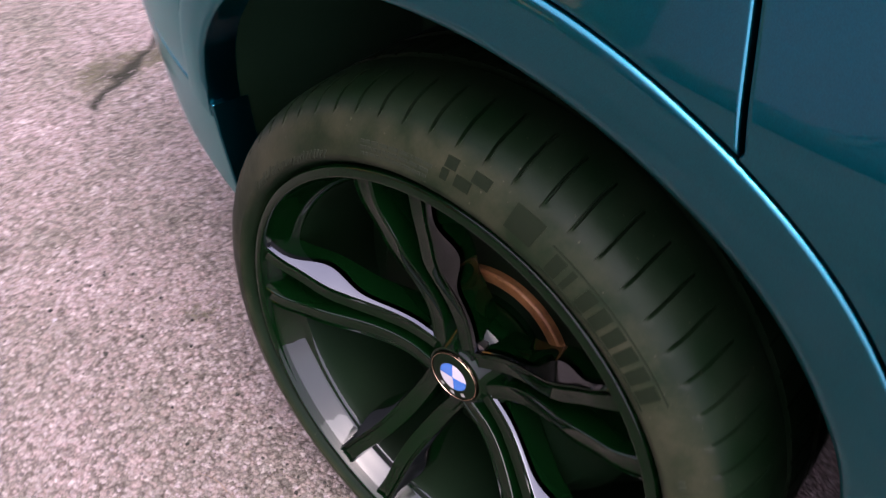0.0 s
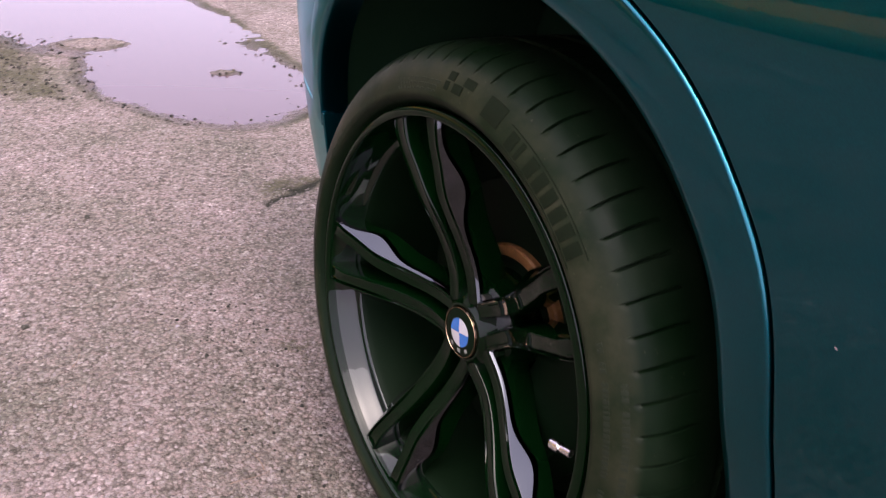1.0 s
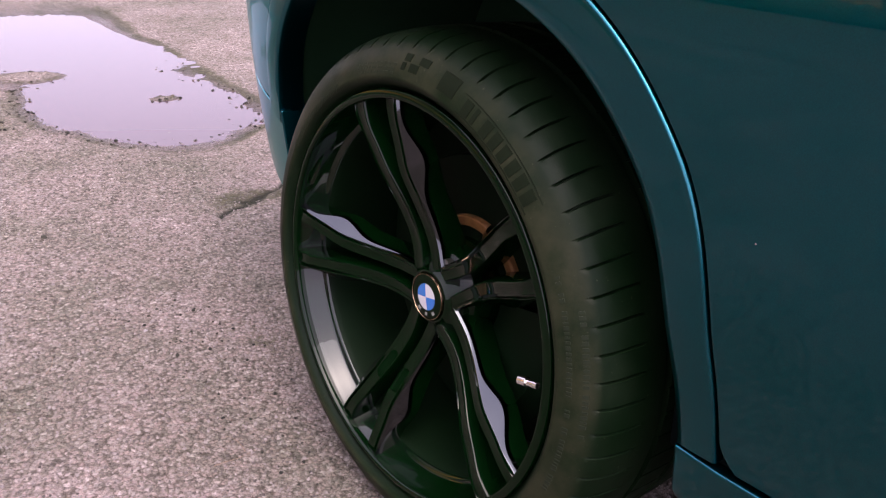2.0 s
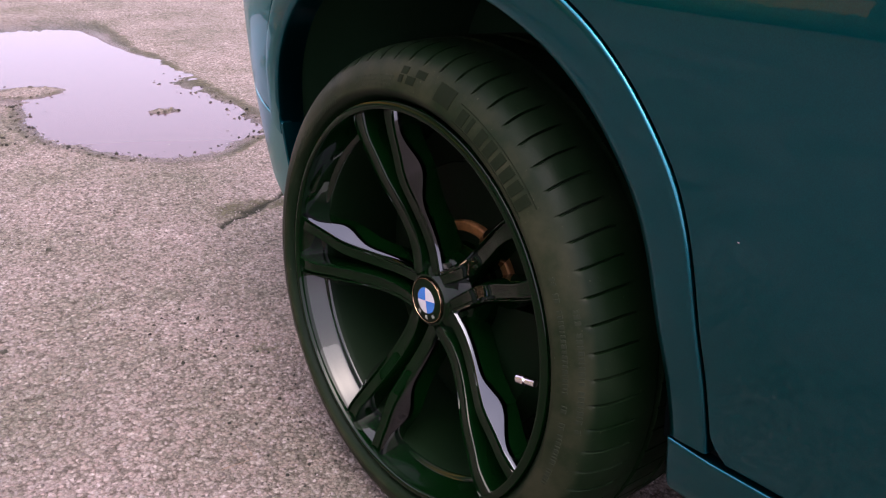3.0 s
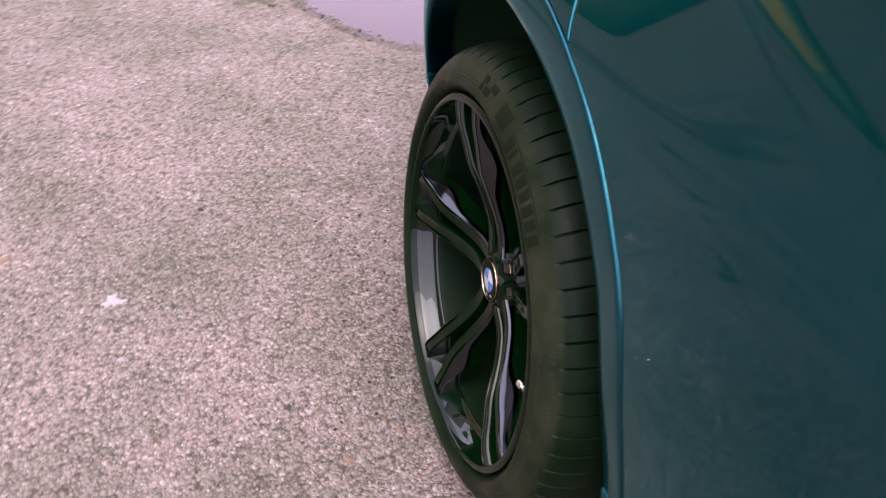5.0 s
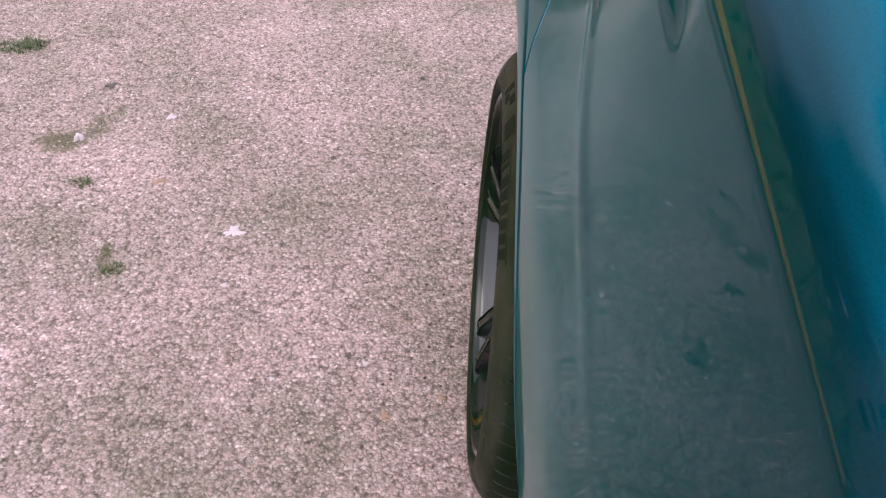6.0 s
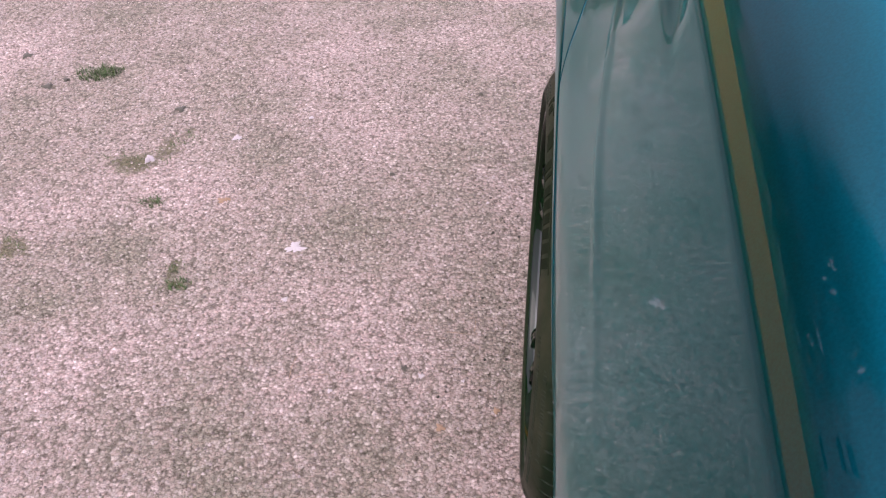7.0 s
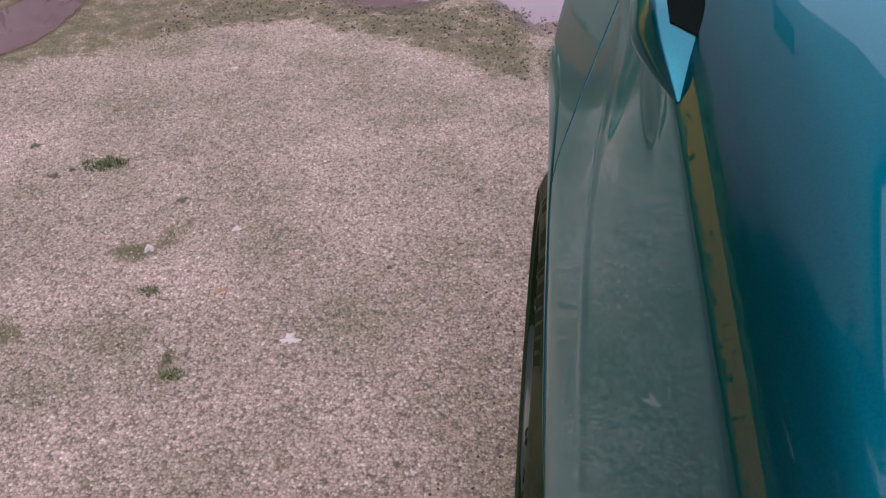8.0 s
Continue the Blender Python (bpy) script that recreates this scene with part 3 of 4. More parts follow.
def rim():
    lip = [(0.276, 0.020), (0.2815, 0.004), (0.2824, 0.0), (0.2815, -0.0038), (0.2795, -0.0052), (0.2762, -0.0060), (0.2728, -0.0068), (0.2712, -0.0066), (0.2700, -0.0050), (0.2690, -0.001), (0.2675, 0.006), (0.2640, 0.014), (0.2600, 0.024), (0.2572, 0.031), (0.2562, 0.0328), (0.2546, 0.0340), (0.2524, 0.0352), (0.2500, 0.0385), (0.2482, 0.0480), (0.2470, 0.065), (0.2460, 0.09), (0.245, 0.16), (0.247, 0.26), (0.262, 0.285), (0.276, 0.30)]
    ob = part("rim", revolve(lip, 160), WHEEL_BLACK, wheel, "gloss black rim barrel and lip", 50)
    ob.data.materials.append(RIM_BLACK)
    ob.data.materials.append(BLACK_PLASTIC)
    for f in ob.data.polygons:              # outer lip, glossier band behind it, well matte black to keep its depth dark
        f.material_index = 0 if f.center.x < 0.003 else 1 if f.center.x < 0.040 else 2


rim()


def spoke_mesh():
    """One spoke of a pair, along +y, on the upper side of the pair's middle line."""
    rows = []
    n = 36
    for i in range(n + 1):
        t = i / n
        r = 0.036 + (0.271 - 0.036) * t
        lat = 0.0225 + 0.0165 * smoothstep(0.45, 1.0, t) - 0.002 * math.sin(math.pi * min(1, 2 * t))
        x = 0.052 - 0.052 * smoothstep(0.10, 0.88, t) + 0.004 * math.sin(math.pi * smoothstep(0.55, 0.95, t))
        w = 0.0125 + 0.002 * math.sin(math.pi * t) + 0.003 * smoothstep(0.8, 1, t)
        dep = 0.046 - 0.010 * t
        groove = 0.004 * smoothstep(0.35, 0.6, t) * (1 - smoothstep(0.93, 1, t))
        facet = 0.74 + 0.86 * math.sin(math.pi * smoothstep(0.26, 1.0, t)) ** 2.4
        row = []
        for u, d in ((-1.15, dep), (-1.0, 0.007), (-0.96, 0.003), (-0.88, 0.0008), (-0.80, 0.0), (-0.30, 0.0012), (0.14, 0.0006), (0.20, 0.0), (0.27, 0.0006 + groove), (0.42, 0.0006 + groove), (0.50, 0.0), (0.58, 0.0004), (0.66, 0.0022), (facet, 0.0036 + 0.0155 * (facet - 0.74)), (facet + 0.06, 0.009 + 0.017 * (facet - 0.74)), (facet + 0.08, dep)):
            row.append(Vector((x + d, r, lat + w * u)))
        rows.append(row)
    bm = bmesh.new()
    v = [[bm.verts.new(p) for p in row] for row in rows]
    for r0, r1 in zip(v, v[1:]):
        for k in range(len(r0) - 1):
            face = bm.faces.new((r0[k], r0[k + 1], r1[k + 1], r1[k]))
            face.material_index = 1 if k in POLISHED else 0
    for ring in (v[0], v[-1]):
        bm.faces.new(ring)
    return bm


POLISHED = (11, 12, 13)          # the sloping outer facet of a spoke


def spokes():
    upper = spoke_mesh()
    lower = spoke_mesh()
    bmesh.ops.scale(lower, vec=(1, 1, -1), verts=lower.verts)
    a = part("spoke", upper, WHEEL_BLACK, wheel, "", 24)
    b = part("spoke", lower, WHEEL_BLACK, wheel, "", 24)
    for o in (a, b):
        o.data.materials.append(FACET)
    for k in range(5):
        for o in (a, b):
            ob = o if k == 0 else new("spoke", o.data)
            ob.parent = wheel
            ob.rotation_euler = (radians(-2 + 72 * k), 0, 0)


spokes()


def hub():
    prof = [(0.0, 0.052), (0.030, 0.052), (0.0345, 0.047), (0.037, 0.0475), (0.042, 0.054), (0.054, 0.062), (0.066, 0.072), (0.072, 0.09), (0.07, 0.13)]
    part("hub", revolve(prof, 80), WHEEL_BLACK, wheel, "gloss black wheel hub", 40)
    part("cap_ring", revolve([(0.0313, 0.050), (0.0313, 0.0444), (0.0316, 0.0439), (0.0321, 0.0439), (0.0325, 0.0447), (0.0325, 0.054)], 64), COPPER, wheel, "thin copper-toned ring of the hub cap")
    part("cap_face", revolve([(0.0, 0.0440), (0.019, 0.0440), (0.0295, 0.0444), (0.0315, 0.046)], 64), BLACK_PLASTIC, wheel, "black hub cap face")
    for k in range(4):
        bm = bmesh.new()
        c = bm.verts.new((0.0425, 0, 0))
        ring = [bm.verts.new(polar(CAP_TURN + 90 * k + 90 * i / 12, 0.0188, 0.0434)) for i in range(13)]
        for p, q in zip(ring, ring[1:]):
            bm.faces.new((c, p, q))
        part("cap_quarter", bm, CAP_BLUE if k % 2 == 0 else CAP_WHITE, wheel, "blue enamel quarter" if k % 2 == 0 else "white enamel quarter")
    for a in (CAP_TURN + 239, CAP_TURN + 276, CAP_TURN + 313):
        bm = bmesh.new()
        rows = [[polar(a + d, r, x) for r, x in ((0.0225, 0.0440), (0.0225, 0.0434), (0.0272, 0.0435), (0.0272, 0.0442))] for d in (-6.5, -2.5, 2.5, 6.5)]
        part("cap_mark", sheet(rows), CAP_GREY, wheel, "white mark on the black cap ring", 30)
    for k in range(5):
        bm = bmesh.new()
        bmesh.ops.create_cone(bm, segments=6, radius1=0.0085, radius2=0.008, depth=0.02, cap_ends=True)
        bmesh.ops.rotate(bm, matrix=Matrix.Rotation(radians(90), 3, "Y"), verts=bm.verts)
        bmesh.ops.translate(bm, vec=polar(-2 + 36 + 72 * k, 0.054, 0.068), verts=bm.verts)
        part("lug_bolt", bm, STEEL if k % 2 else BLACK_PLASTIC, wheel, "steel lug bolt")


CAP_TURN = -14.0
hub()


def brake():
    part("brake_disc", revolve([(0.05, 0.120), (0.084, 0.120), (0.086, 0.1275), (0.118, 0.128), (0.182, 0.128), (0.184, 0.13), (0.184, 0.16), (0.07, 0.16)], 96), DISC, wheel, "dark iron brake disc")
    part("disc_rim", revolve([(0.086, 0.126), (0.086, 0.1185), (0.0885, 0.1170), (0.0985, 0.1172), (0.1005, 0.1195), (0.1005, 0.129)], 96), RUST, wheel, "rusty collar of the brake disc")
    # dark caliper set over the collar's lower arc to hide its rust
    bm = bmesh.new()
    rows = []
    for i in range(15):
        a = 166 + 86 * i / 14
        e = 0.012 * (1 - abs(i - 7) / 7) 
        rows.append([polar(a, r, x) for r, x in ((0.078, 0.16), (0.08, 0.108 - e), (0.11, 0.096 - e), (0.18, 0.094 - e), (0.205, 0.105), (0.205, 0.17))])
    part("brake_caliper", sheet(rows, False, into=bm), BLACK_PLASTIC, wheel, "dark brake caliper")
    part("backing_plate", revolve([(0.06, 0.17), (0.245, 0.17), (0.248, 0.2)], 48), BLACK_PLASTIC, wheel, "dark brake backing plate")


brake()


def valve():
    bm = bmesh.new()
    for r, d, y in ((0.0045, 0.018, 0.0), (0.0062, 0.012, 0.013)):
        c = bmesh.ops.create_cone(bm, segments=14, radius1=r, radius2=r * 0.92, depth=d, cap_ends=True)
        bmesh.ops.rotate(bm, matrix=Matrix.Rotation(radians(-90), 3, "X"), verts=c["verts"])
        bmesh.ops.translate(bm, vec=(0, y, 0), verts=c["verts"])
    ob = part("valve", bm, CHROME, wheel, "bright metal tyre valve")
    a = 178.0
    ob.location = polar(a, 0.235, 0.016)
    ob.rotation_euler = (radians(a + 180 - 12), 0, radians(4))


valve()


PRINT = material("raised_print_rubber", (0.0121, 0.0154, 0.00935), 0.6, spec=0.06)


def tyre_writing():
    rnd = random.Random(4)
    for k in range(8):                                  # large raised word: plain bars
        bm = bmesh.new()
        a = 107.0 + 3.4 * k
        arc_plate(bm, a, a + (2.35 if k != 1 else 1.1), 0.3015, 0.3185, 0.0008)
        part("word_bar", bm, LETTERING, wheel)
    for a0, a1, r0, r1 in ((98.0, 103.4, 0.3060, 0.3270), (84.8, 87.0, 0.3190, 0.3275), (90.0, 93.2, 0.3190, 0.3275), (84.6, 86.0, 0.3085, 0.3175), (87.4, 90.4, 0.3085, 0.3180), (105.8, 134.6, 0.3205, 0.3212), (105.8, 134.6, 0.2992, 0.2999)):
        bm = bmesh.new()
        arc_plate(bm, a0, a1, r0, r1, 0.0007)
        part("marking_block", bm, LETTERING, wheel)
    bm = bmesh.new()
    for r in (0.3015, 0.3068, 0.3120):
        a = 67.0
        while a < 81.5:
            w = rnd.uniform(0.5, 2.2)
            arc_plate(bm, a, a + w, r, r + 0.0028, 0.0005)
            a += w + 0.35
    for a0, a1, r in ((148, 196, 0.3085), (205, 232, 0.3085), (155, 180, 0.3245)):
        a = a0
        while a < a1:
            w = rnd.uniform(0.35, 0.8)
            if rnd.random() < 0.78:
                arc_plate(bm, a, a + w, r, r + 0.0055, 0.0006)
            a += w + 0.45
    for k in range(26):
        a = 27 + 1.15 * k
        arc_plate(bm, a, a + 0.6, 0.2915 + rnd.uniform(0, 0.003), 0.303 - rnd.uniform(0, 0.004), 0.0006, 1.5)
    tagged(part("small_print", bm, PRINT, wheel, "small raised print bars"), kind="stuff")


tyre_writing()

# ---- the other three wheels, out of sight ----
for x, y, turn in ((0.0, -2.93, 0), (1.97, 0.0, 180), (1.97, -2.93, 180)):
    copy_thing(wheel, pose(x, y, ZC, 0, 0, turn))


# ---- door handle ----
def door_handle():
    handle = new("door_handle")
    handle.parent = car
    tagged(handle, "body-coloured pull handle on the rear door")
    n = 40

    def place(t):
        """Along the bow: its place on the car, how far it has grown, and its outer, inner and upper bounds."""
        u = -0.606 + 0.208 * t
        grow = smoothstep(-0.02, 0.34, t) ** 0.6 * (1 - 0.85 * smoothstep(0.84, 1.0, t))
        x0, y0 = plan_point(u)
        xb = x0 + side_profile(crease(u), u)
        return y0, grow, xb + 0.0022 - 0.0205 * grow, xb + 0.0045 + 0.0195 * grow, crease(u) + 0.004 + 0.019 * grow

    rows = []
    for i in range(n + 1):
        y, g, xo, xi, zt = place(i / n)
        rows.append([Vector((x, y, z)) for x, z in (
            (xi, zt - 0.0030 * g), (xi - 0.0012 * g, zt - 0.0006 * g), (xi - 0.0030 * g, zt), (xo + 0.0118 * g, zt + 0.0006 * g), (xo + 0.0098 * g, zt - 0.0004 * g), (xo + 0.0080 * g, zt - 0.0030 * g),
            (xo + 0.0040 * g, zt - 0.0095 * g), (xo + 0.0006 * g, zt - 0.0165 * g), (xo + 0.0010 * g, zt - 0.0195 * g), (xo + 0.0040 * g, zt - 0.0215 * g), (xo + 0.0120 * g, zt - 0.0210 * g), (xi - 0.0020 * g, zt - 0.0140 * g))])
    bm = sheet(rows, True)
    for ring in (rows[0], rows[-1]):
        bm.faces.new([bm.verts.new(p) for p in ring])
    part("grip", bm, PAINT, handle, "", 60)
    # near-black plate added for the dark area on top of the grip
    rows = []
    for i in range(19):
        y, g, xo, xi, zt = place(0.17 + 0.73 * i / 18)
        ys, gs, xs, _, zs = place(0.17 + 0.73 * i / 18 + 0.05 * (1 - i / 18))
        lo = xs + 0.0172 * gs
        hi = xi - 0.0024 * g
        rows.append([Vector((lo, ys, zs - 0.0005)), Vector((lo, ys, zs + 0.0007)), Vector((lo + 0.0006, ys, zs + 0.0012)), Vector((hi - 0.0006, y, zt + 0.0012)), Vector((hi, y, zt + 0.0007)), Vector((hi, y, zt - 0.0005))])
    bm = sheet(rows)
    for ring in (rows[0], rows[-1]):
        bm.faces.new([bm.verts.new(p) for p in ring])
    part("dark_plate", bm, GAP_BLACK, handle, "near-black plate added on top of the grip", 40)


door_handle()


# ---- unseen surroundings, added and sized for what the car paint mirrors ----
PLASTER = material("pale_house_plaster", (0.36, 0.29, 0.31), 0.85)
ROOF_TILE = material("dark_roof_tile", (0.06, 0.045, 0.04), 0.8)
FENCE_WOOD = material("tan_fence_wood", (0.66, 0.34, 0.065), 0.75)


def mottle(m, scale, low, high):
    n, l, b = nodes_of(m)
    base = tuple(b.inputs["Base Color"].default_value)[:3]
    l.new(ramp(m, noise_node(m, scale, 5, 0.6).outputs[0], [(0.3, tuple(v * low for v in base)), (0.7, tuple(v * high for v in base))]), b.inputs["Base Color"])


mottle(PLASTER, 3, 0.85, 1.1)
mottle(ROOF_TILE, 8, 0.6, 1.4)
mottle(FENCE_WOOD, 14, 0.7, 1.25)


def house(place, turn, half, eaves, deep, columns, storeys, label):
    home = tagged(new("house"), label, "house", group="houses round the yard")
    home.location = place
    home.rotation_euler = (0, 0, radians(turn))
    tall, wide, doorway = 1.45, 1.15, 2.3
    holes = [(columns[0], 0.1)] + [(x, z) for z in storeys for x in columns]
    bm = bmesh.new()
    xs = sorted({-half, half} | {x for x, z in holes} | {x + wide for x, z in holes})
    zs = sorted({0, 0.1, doorway, eaves} | set(storeys) | {z + tall for z in storeys})
    for x0, x1 in zip(xs, xs[1:]):
        for z0, z1 in zip(zs, zs[1:]):
            mx, mz = (x0 + x1) / 2, (z0 + z1) / 2
            if not any(hx < mx < hx + wide and hz < mz < (hz + tall if hz > 0.5 else doorway) for hx, hz in holes):
                box(bm, x0, x1, 0, 0.3, z0, z1)
    box(bm, -half, -half + 0.3, 0.3, deep, 0, eaves)
    box(bm, half - 0.3, half, 0.3, deep, 0, eaves)
    box(bm, -half + 0.3, half - 0.3, deep - 0.3, deep, 0, eaves)
    part("wall", bm, PLASTER, home)
    mid = deep / 2
    outline = ((-0.4, eaves - 0.25), (-0.4, eaves - 0.05), (mid, eaves + 2.6), (deep + 0.4, eaves - 0.05), (deep + 0.4, eaves - 0.25), (mid, eaves + 2.35))
    rows = [[Vector((x, y, z)) for y, z in outline] for x in (-half - 0.3, half + 0.3)]
    bm = sheet(rows, True)
    for row in rows:
        bm.faces.new([bm.verts.new(p) for p in row])
    part("roof", bm, ROOF_TILE, home, "dark tiled pitched roof", 30)
    for x, z in holes:
        bm = bmesh.new()
        if z < 0.5:
            box(bm, x, x + wide, 0.12, 0.18, z, doorway)
            part("door", bm, FENCE_WOOD, home, "brown wooden house door")
            continue
        f = 0.07
        for x0, x1, z0, z1 in ((0, wide, 0, f), (0, wide, tall - f, tall), (0, f, f, tall - f), (wide - f, wide, f, tall - f), (wide / 2 - 0.03, wide / 2 + 0.03, f, tall - f)):
            box(bm, x + x0, x + x1, 0.08, 0.16, z + z0, z + z1)
        win = part("window", bm, SPLASH, home, "white-framed window")
        bm = bmesh.new()
        box(bm, x + f, x + wide - f, 0.11, 0.13, z + f, z + tall - f)
        part("pane", bm, GLASS, win)


# heights raised so that plaster, not bright sky, shows in the car's shoulder
house((-10.6, 18.6, 0), 28, 6.6, 22.5, 9.0, (4.0,), (11.6, 14.4), "tall pale plastered apartment house with a dark roof beyond the fence")
house((-25.0, 3.6, 0), 80, 12.0, 22.0, 9.0, (-6.0, -1.0, 4.0, 8.0), (5.2, 8.2, 11.2, 14.2), "long pale plastered house with white-framed windows beyond the fence")


def fence(place, turn, boards):
    unseen_fence = tagged(new("fence"), "high orange-brown board wall, unseen, added for the door crease to mirror", "fence")
    unseen_fence.location = place
    unseen_fence.rotation_euler = (0, 0, radians(turn))
    bm = bmesh.new()
    box(bm, 0, 0.27, -0.012, 0.012, 0.03, 3.1)
    board = part("board", bm, FENCE_WOOD, unseen_fence)
    bm = bmesh.new()
    box(bm, -0.05, 0.05, 0.014, 0.114, -0.02, 3.05)
    post = part("post", bm, FENCE_WOOD, unseen_fence)
    for i in range(1, boards):
        b2 = new("board", board.data)
        b2.parent, b2.location = unseen_fence, (0.28 * i, 0, 0)
    for i in range(1, int(boards * 0.28 / 2.2) + 1):
        p2 = new("post", post.data)
        p2.parent, p2.location = unseen_fence, (2.2 * i, 0, 0)


# added tan surface for the door crease to mirror
fence((-19.3, 8.45, 0), 17, 64)


def leaf_cloud(name, pts, count, spread, size, place, turn, seed, parent=None):
    """Many loose leaves round the given points, as one mesh."""
    rnd = random.Random(seed)
    verts, faces = [], []
    for _ in range(count):
        p = rnd.choice(pts) + Vector((rnd.gauss(0, 1), rnd.gauss(0, 1), rnd.gauss(0, 1))) * spread
        if p.z < 0.02:
            continue
        a, b = Vector((rnd.gauss(0, 1), rnd.gauss(0, 1), rnd.gauss(0, 1))).normalized(), Vector((rnd.gauss(0, 1), rnd.gauss(0, 1), rnd.gauss(0, 1))).normalized()
        k = len(verts)
        verts += [p - a * size, p + b * size * 0.5, p + a * size, p - b * size * 0.5]
        faces.append((k, k + 1, k + 2, k + 3))
    me = bpy.data.meshes.new(name)
    me.from_pydata(verts, [], faces)
    me.materials.append(HEDGE)
    ob = new(name, me)
    ob.location, ob.rotation_euler, ob.parent = place, (0, 0, radians(turn)), parent
    return ob


def hedge(place, turn, count, tall, size, seed, label):
    """A dense row of tall bushes along the local y axis."""
    rnd = random.Random(seed)
    core = bmesh.new()
    for i in range(count):
        y = 0.40 * size * (i - count / 2)
        r = bmesh.ops.create_icosphere(core, subdivisions=2, radius=1.0)
        k = Vector((rnd.uniform(0.4, 0.6) * size, rnd.uniform(0.5, 0.7) * size, rnd.uniform(0.88, 1.12) * tall))
        for v in r["verts"]:
            q = 1 + 0.25 * noise.noise(v.co * 2.3 + Vector((i, seed, 0)))
            v.co = Vector((v.co.x * k.x * q, v.co.y * k.y * q + y, (v.co.z * q + 0.92) * k.z))
    row = part("hedge", core, HEDGE, None, "", 180)
    row.location, row.rotation_euler = place, (0, 0, radians(turn))
    tagged(row, label, "hedge", kind="stuff")
    leaves = leaf_cloud("hedge_leaves", [v.co.copy() for v in row.data.vertices], 9000, 0.12 * size, 0.09 * size, place, turn, seed)
    tagged(leaves, "dark green leaves of the hedge", "leaves", kind="stuff")


def tree(place, height, spread, seed):
    """A tapered trunk with limbs and a tall uneven crown of leaves."""
    rnd = random.Random(seed)
    top = tagged(new("tree"), "tall dark green tree beyond the fence", "tree", group="trees beyond the fence")
    top.location = place
    bm = bmesh.new()
    tips = []

    def limb(p, q, r0, r1):
        d = (q - p).normalized()
        u = d.orthogonal().normalized()
        w = d.cross(u)
        rows = []
        for i in range(5):
            t = i / 4
            c = p + (q - p) * t + u * 0.06 * math.sin(3 * t) * (q - p).length
            rows.append([c + (u * math.cos(a) + w * math.sin(a)) * (r0 + (r1 - r0) * t) for a in (0, 1.05, 2.09, 3.14, 4.19, 5.24)])
        sheet(rows, True, into=bm)

    limb(Vector((0, 0, 0)), Vector((0.1, 0.05, height * 0.9)), 0.16 * spread, 0.03)
    for i in range(34):
        z = height * (0.16 + 0.76 * i / 33)
        a = i * 2.4 + rnd.uniform(-0.4, 0.4)
        reach = spread * rnd.uniform(0.65, 1.15) * (1 - 0.55 * (z / height) ** 3)
        p, q = Vector((0, 0, z)), Vector((reach * math.cos(a), reach * math.sin(a), z + 0.5 * reach))
        limb(p, q, 0.05, 0.012)
        tips += [p.lerp(q, t) for t in (0.25, 0.45, 0.65, 0.8, 0.95, 1.05)]
    part("trunk", bm, BARK, top, "brown trunk with limbs", 60)
    tagged(leaf_cloud("crown", tips, 16000, 0.21 * spread, 0.10 * spread, (0, 0, 0), 0, seed, top), kind="stuff")


HEDGE = material("dark_hedge_leaves", (0.055, 0.082, 0.048), 0.6)
mottle(HEDGE, 6, 0.6, 1.5)
BARK = material("brown_bark", (0.07, 0.05, 0.035), 0.9)
mottle(BARK, 20, 0.6, 1.4)
# hedges added as dark masses for the paint to mirror
hedge((-13.2, 12.4, 0), -73, 28, 2.9, 2.0, 11, "tall dark green hedge, unseen, added behind the fence to darken reflections")
hedge((-9.9, 10.4, 0), -73, 50, 0.80, 1.0, 13, "low dark green hedge, unseen, added to cover the board wall's foot in reflections")
hedge((-11.2, -1.4, 0), 0, 24, 0.75, 1.0, 12, "waist-high dark green hedge, unseen, added to darken the door's reflection")
# trees sized to cut bright sky out of the shoulder's reflection
tree((-15.2, 14.6, 0), 22.5, 2.1, 21)
tree((-17.4, 13.2, 0), 21.5, 2.0, 22)


# ---- yard details ----
def blob(name, x, y, r, h, mat, label, category, seed, lobes=7, parent=None):
    """A thin ragged splash or clod on the ground."""
    rnd = random.Random(seed)
    bm = bmesh.new()
    n = 30
    ph = [rnd.uniform(0, 6.28) for _ in range(4)]
    z0 = ground_height(x, y)
    ring0, ring1 = [], []
    for i in range(n):
        a = 2 * math.pi * i / n
        q = r * (0.62 + 0.30 * math.sin(lobes * a + ph[0]) * math.sin(2 * a + ph[1]) + 0.22 * math.sin(3 * a + ph[2]) + 0.12 * math.sin(11 * a + ph[3]))
        q = max(0.2 * r, q)
        ring0.append(bm.verts.new((q * math.cos(a), q * math.sin(a), -0.002)))
        ring1.append(bm.verts.new((q * 0.8 * math.cos(a), q * 0.8 * math.sin(a), h)))
    c = bm.verts.new((0, 0, h * 1.25))
    for i in range(n):
        j = (i + 1) % n
        bm.faces.new((ring0[i], ring0[j], ring1[j], ring1[i]))
        bm.faces.new((ring1[i], ring1[j], c))
    ob = part(name, bm, mat, None, "", 70)
    ob.location = (x, y, z0)
    return tagged(ob, label, category, group=name + " bits on the yard")


for i, (x, y, r) in enumerate(((-0.542, 0.460, 0.030), (-0.525, 0.290, 0.013), (-0.21, 0.102, 0.014), (-0.80, 0.89, 0.026), (-0.112, 0.655, 0.007), (-0.128, 0.095, 0.007), (-0.62, 1.0, 0.013), (-1.14, 1.97, 0.025), (-0.38, 0.05, 0.010))):
    blob("splash", x, y, r if i == 0 else 0.7 * r, 0.0025, SPLASH, "small white dried splash on the asphalt", "splash", i)
EARTH = material("dark_earth", (0.03, 0.028, 0.02), 0.9)
BROWN = material("dry_brown_leaf", (0.115, 0.072, 0.040), 0.8)
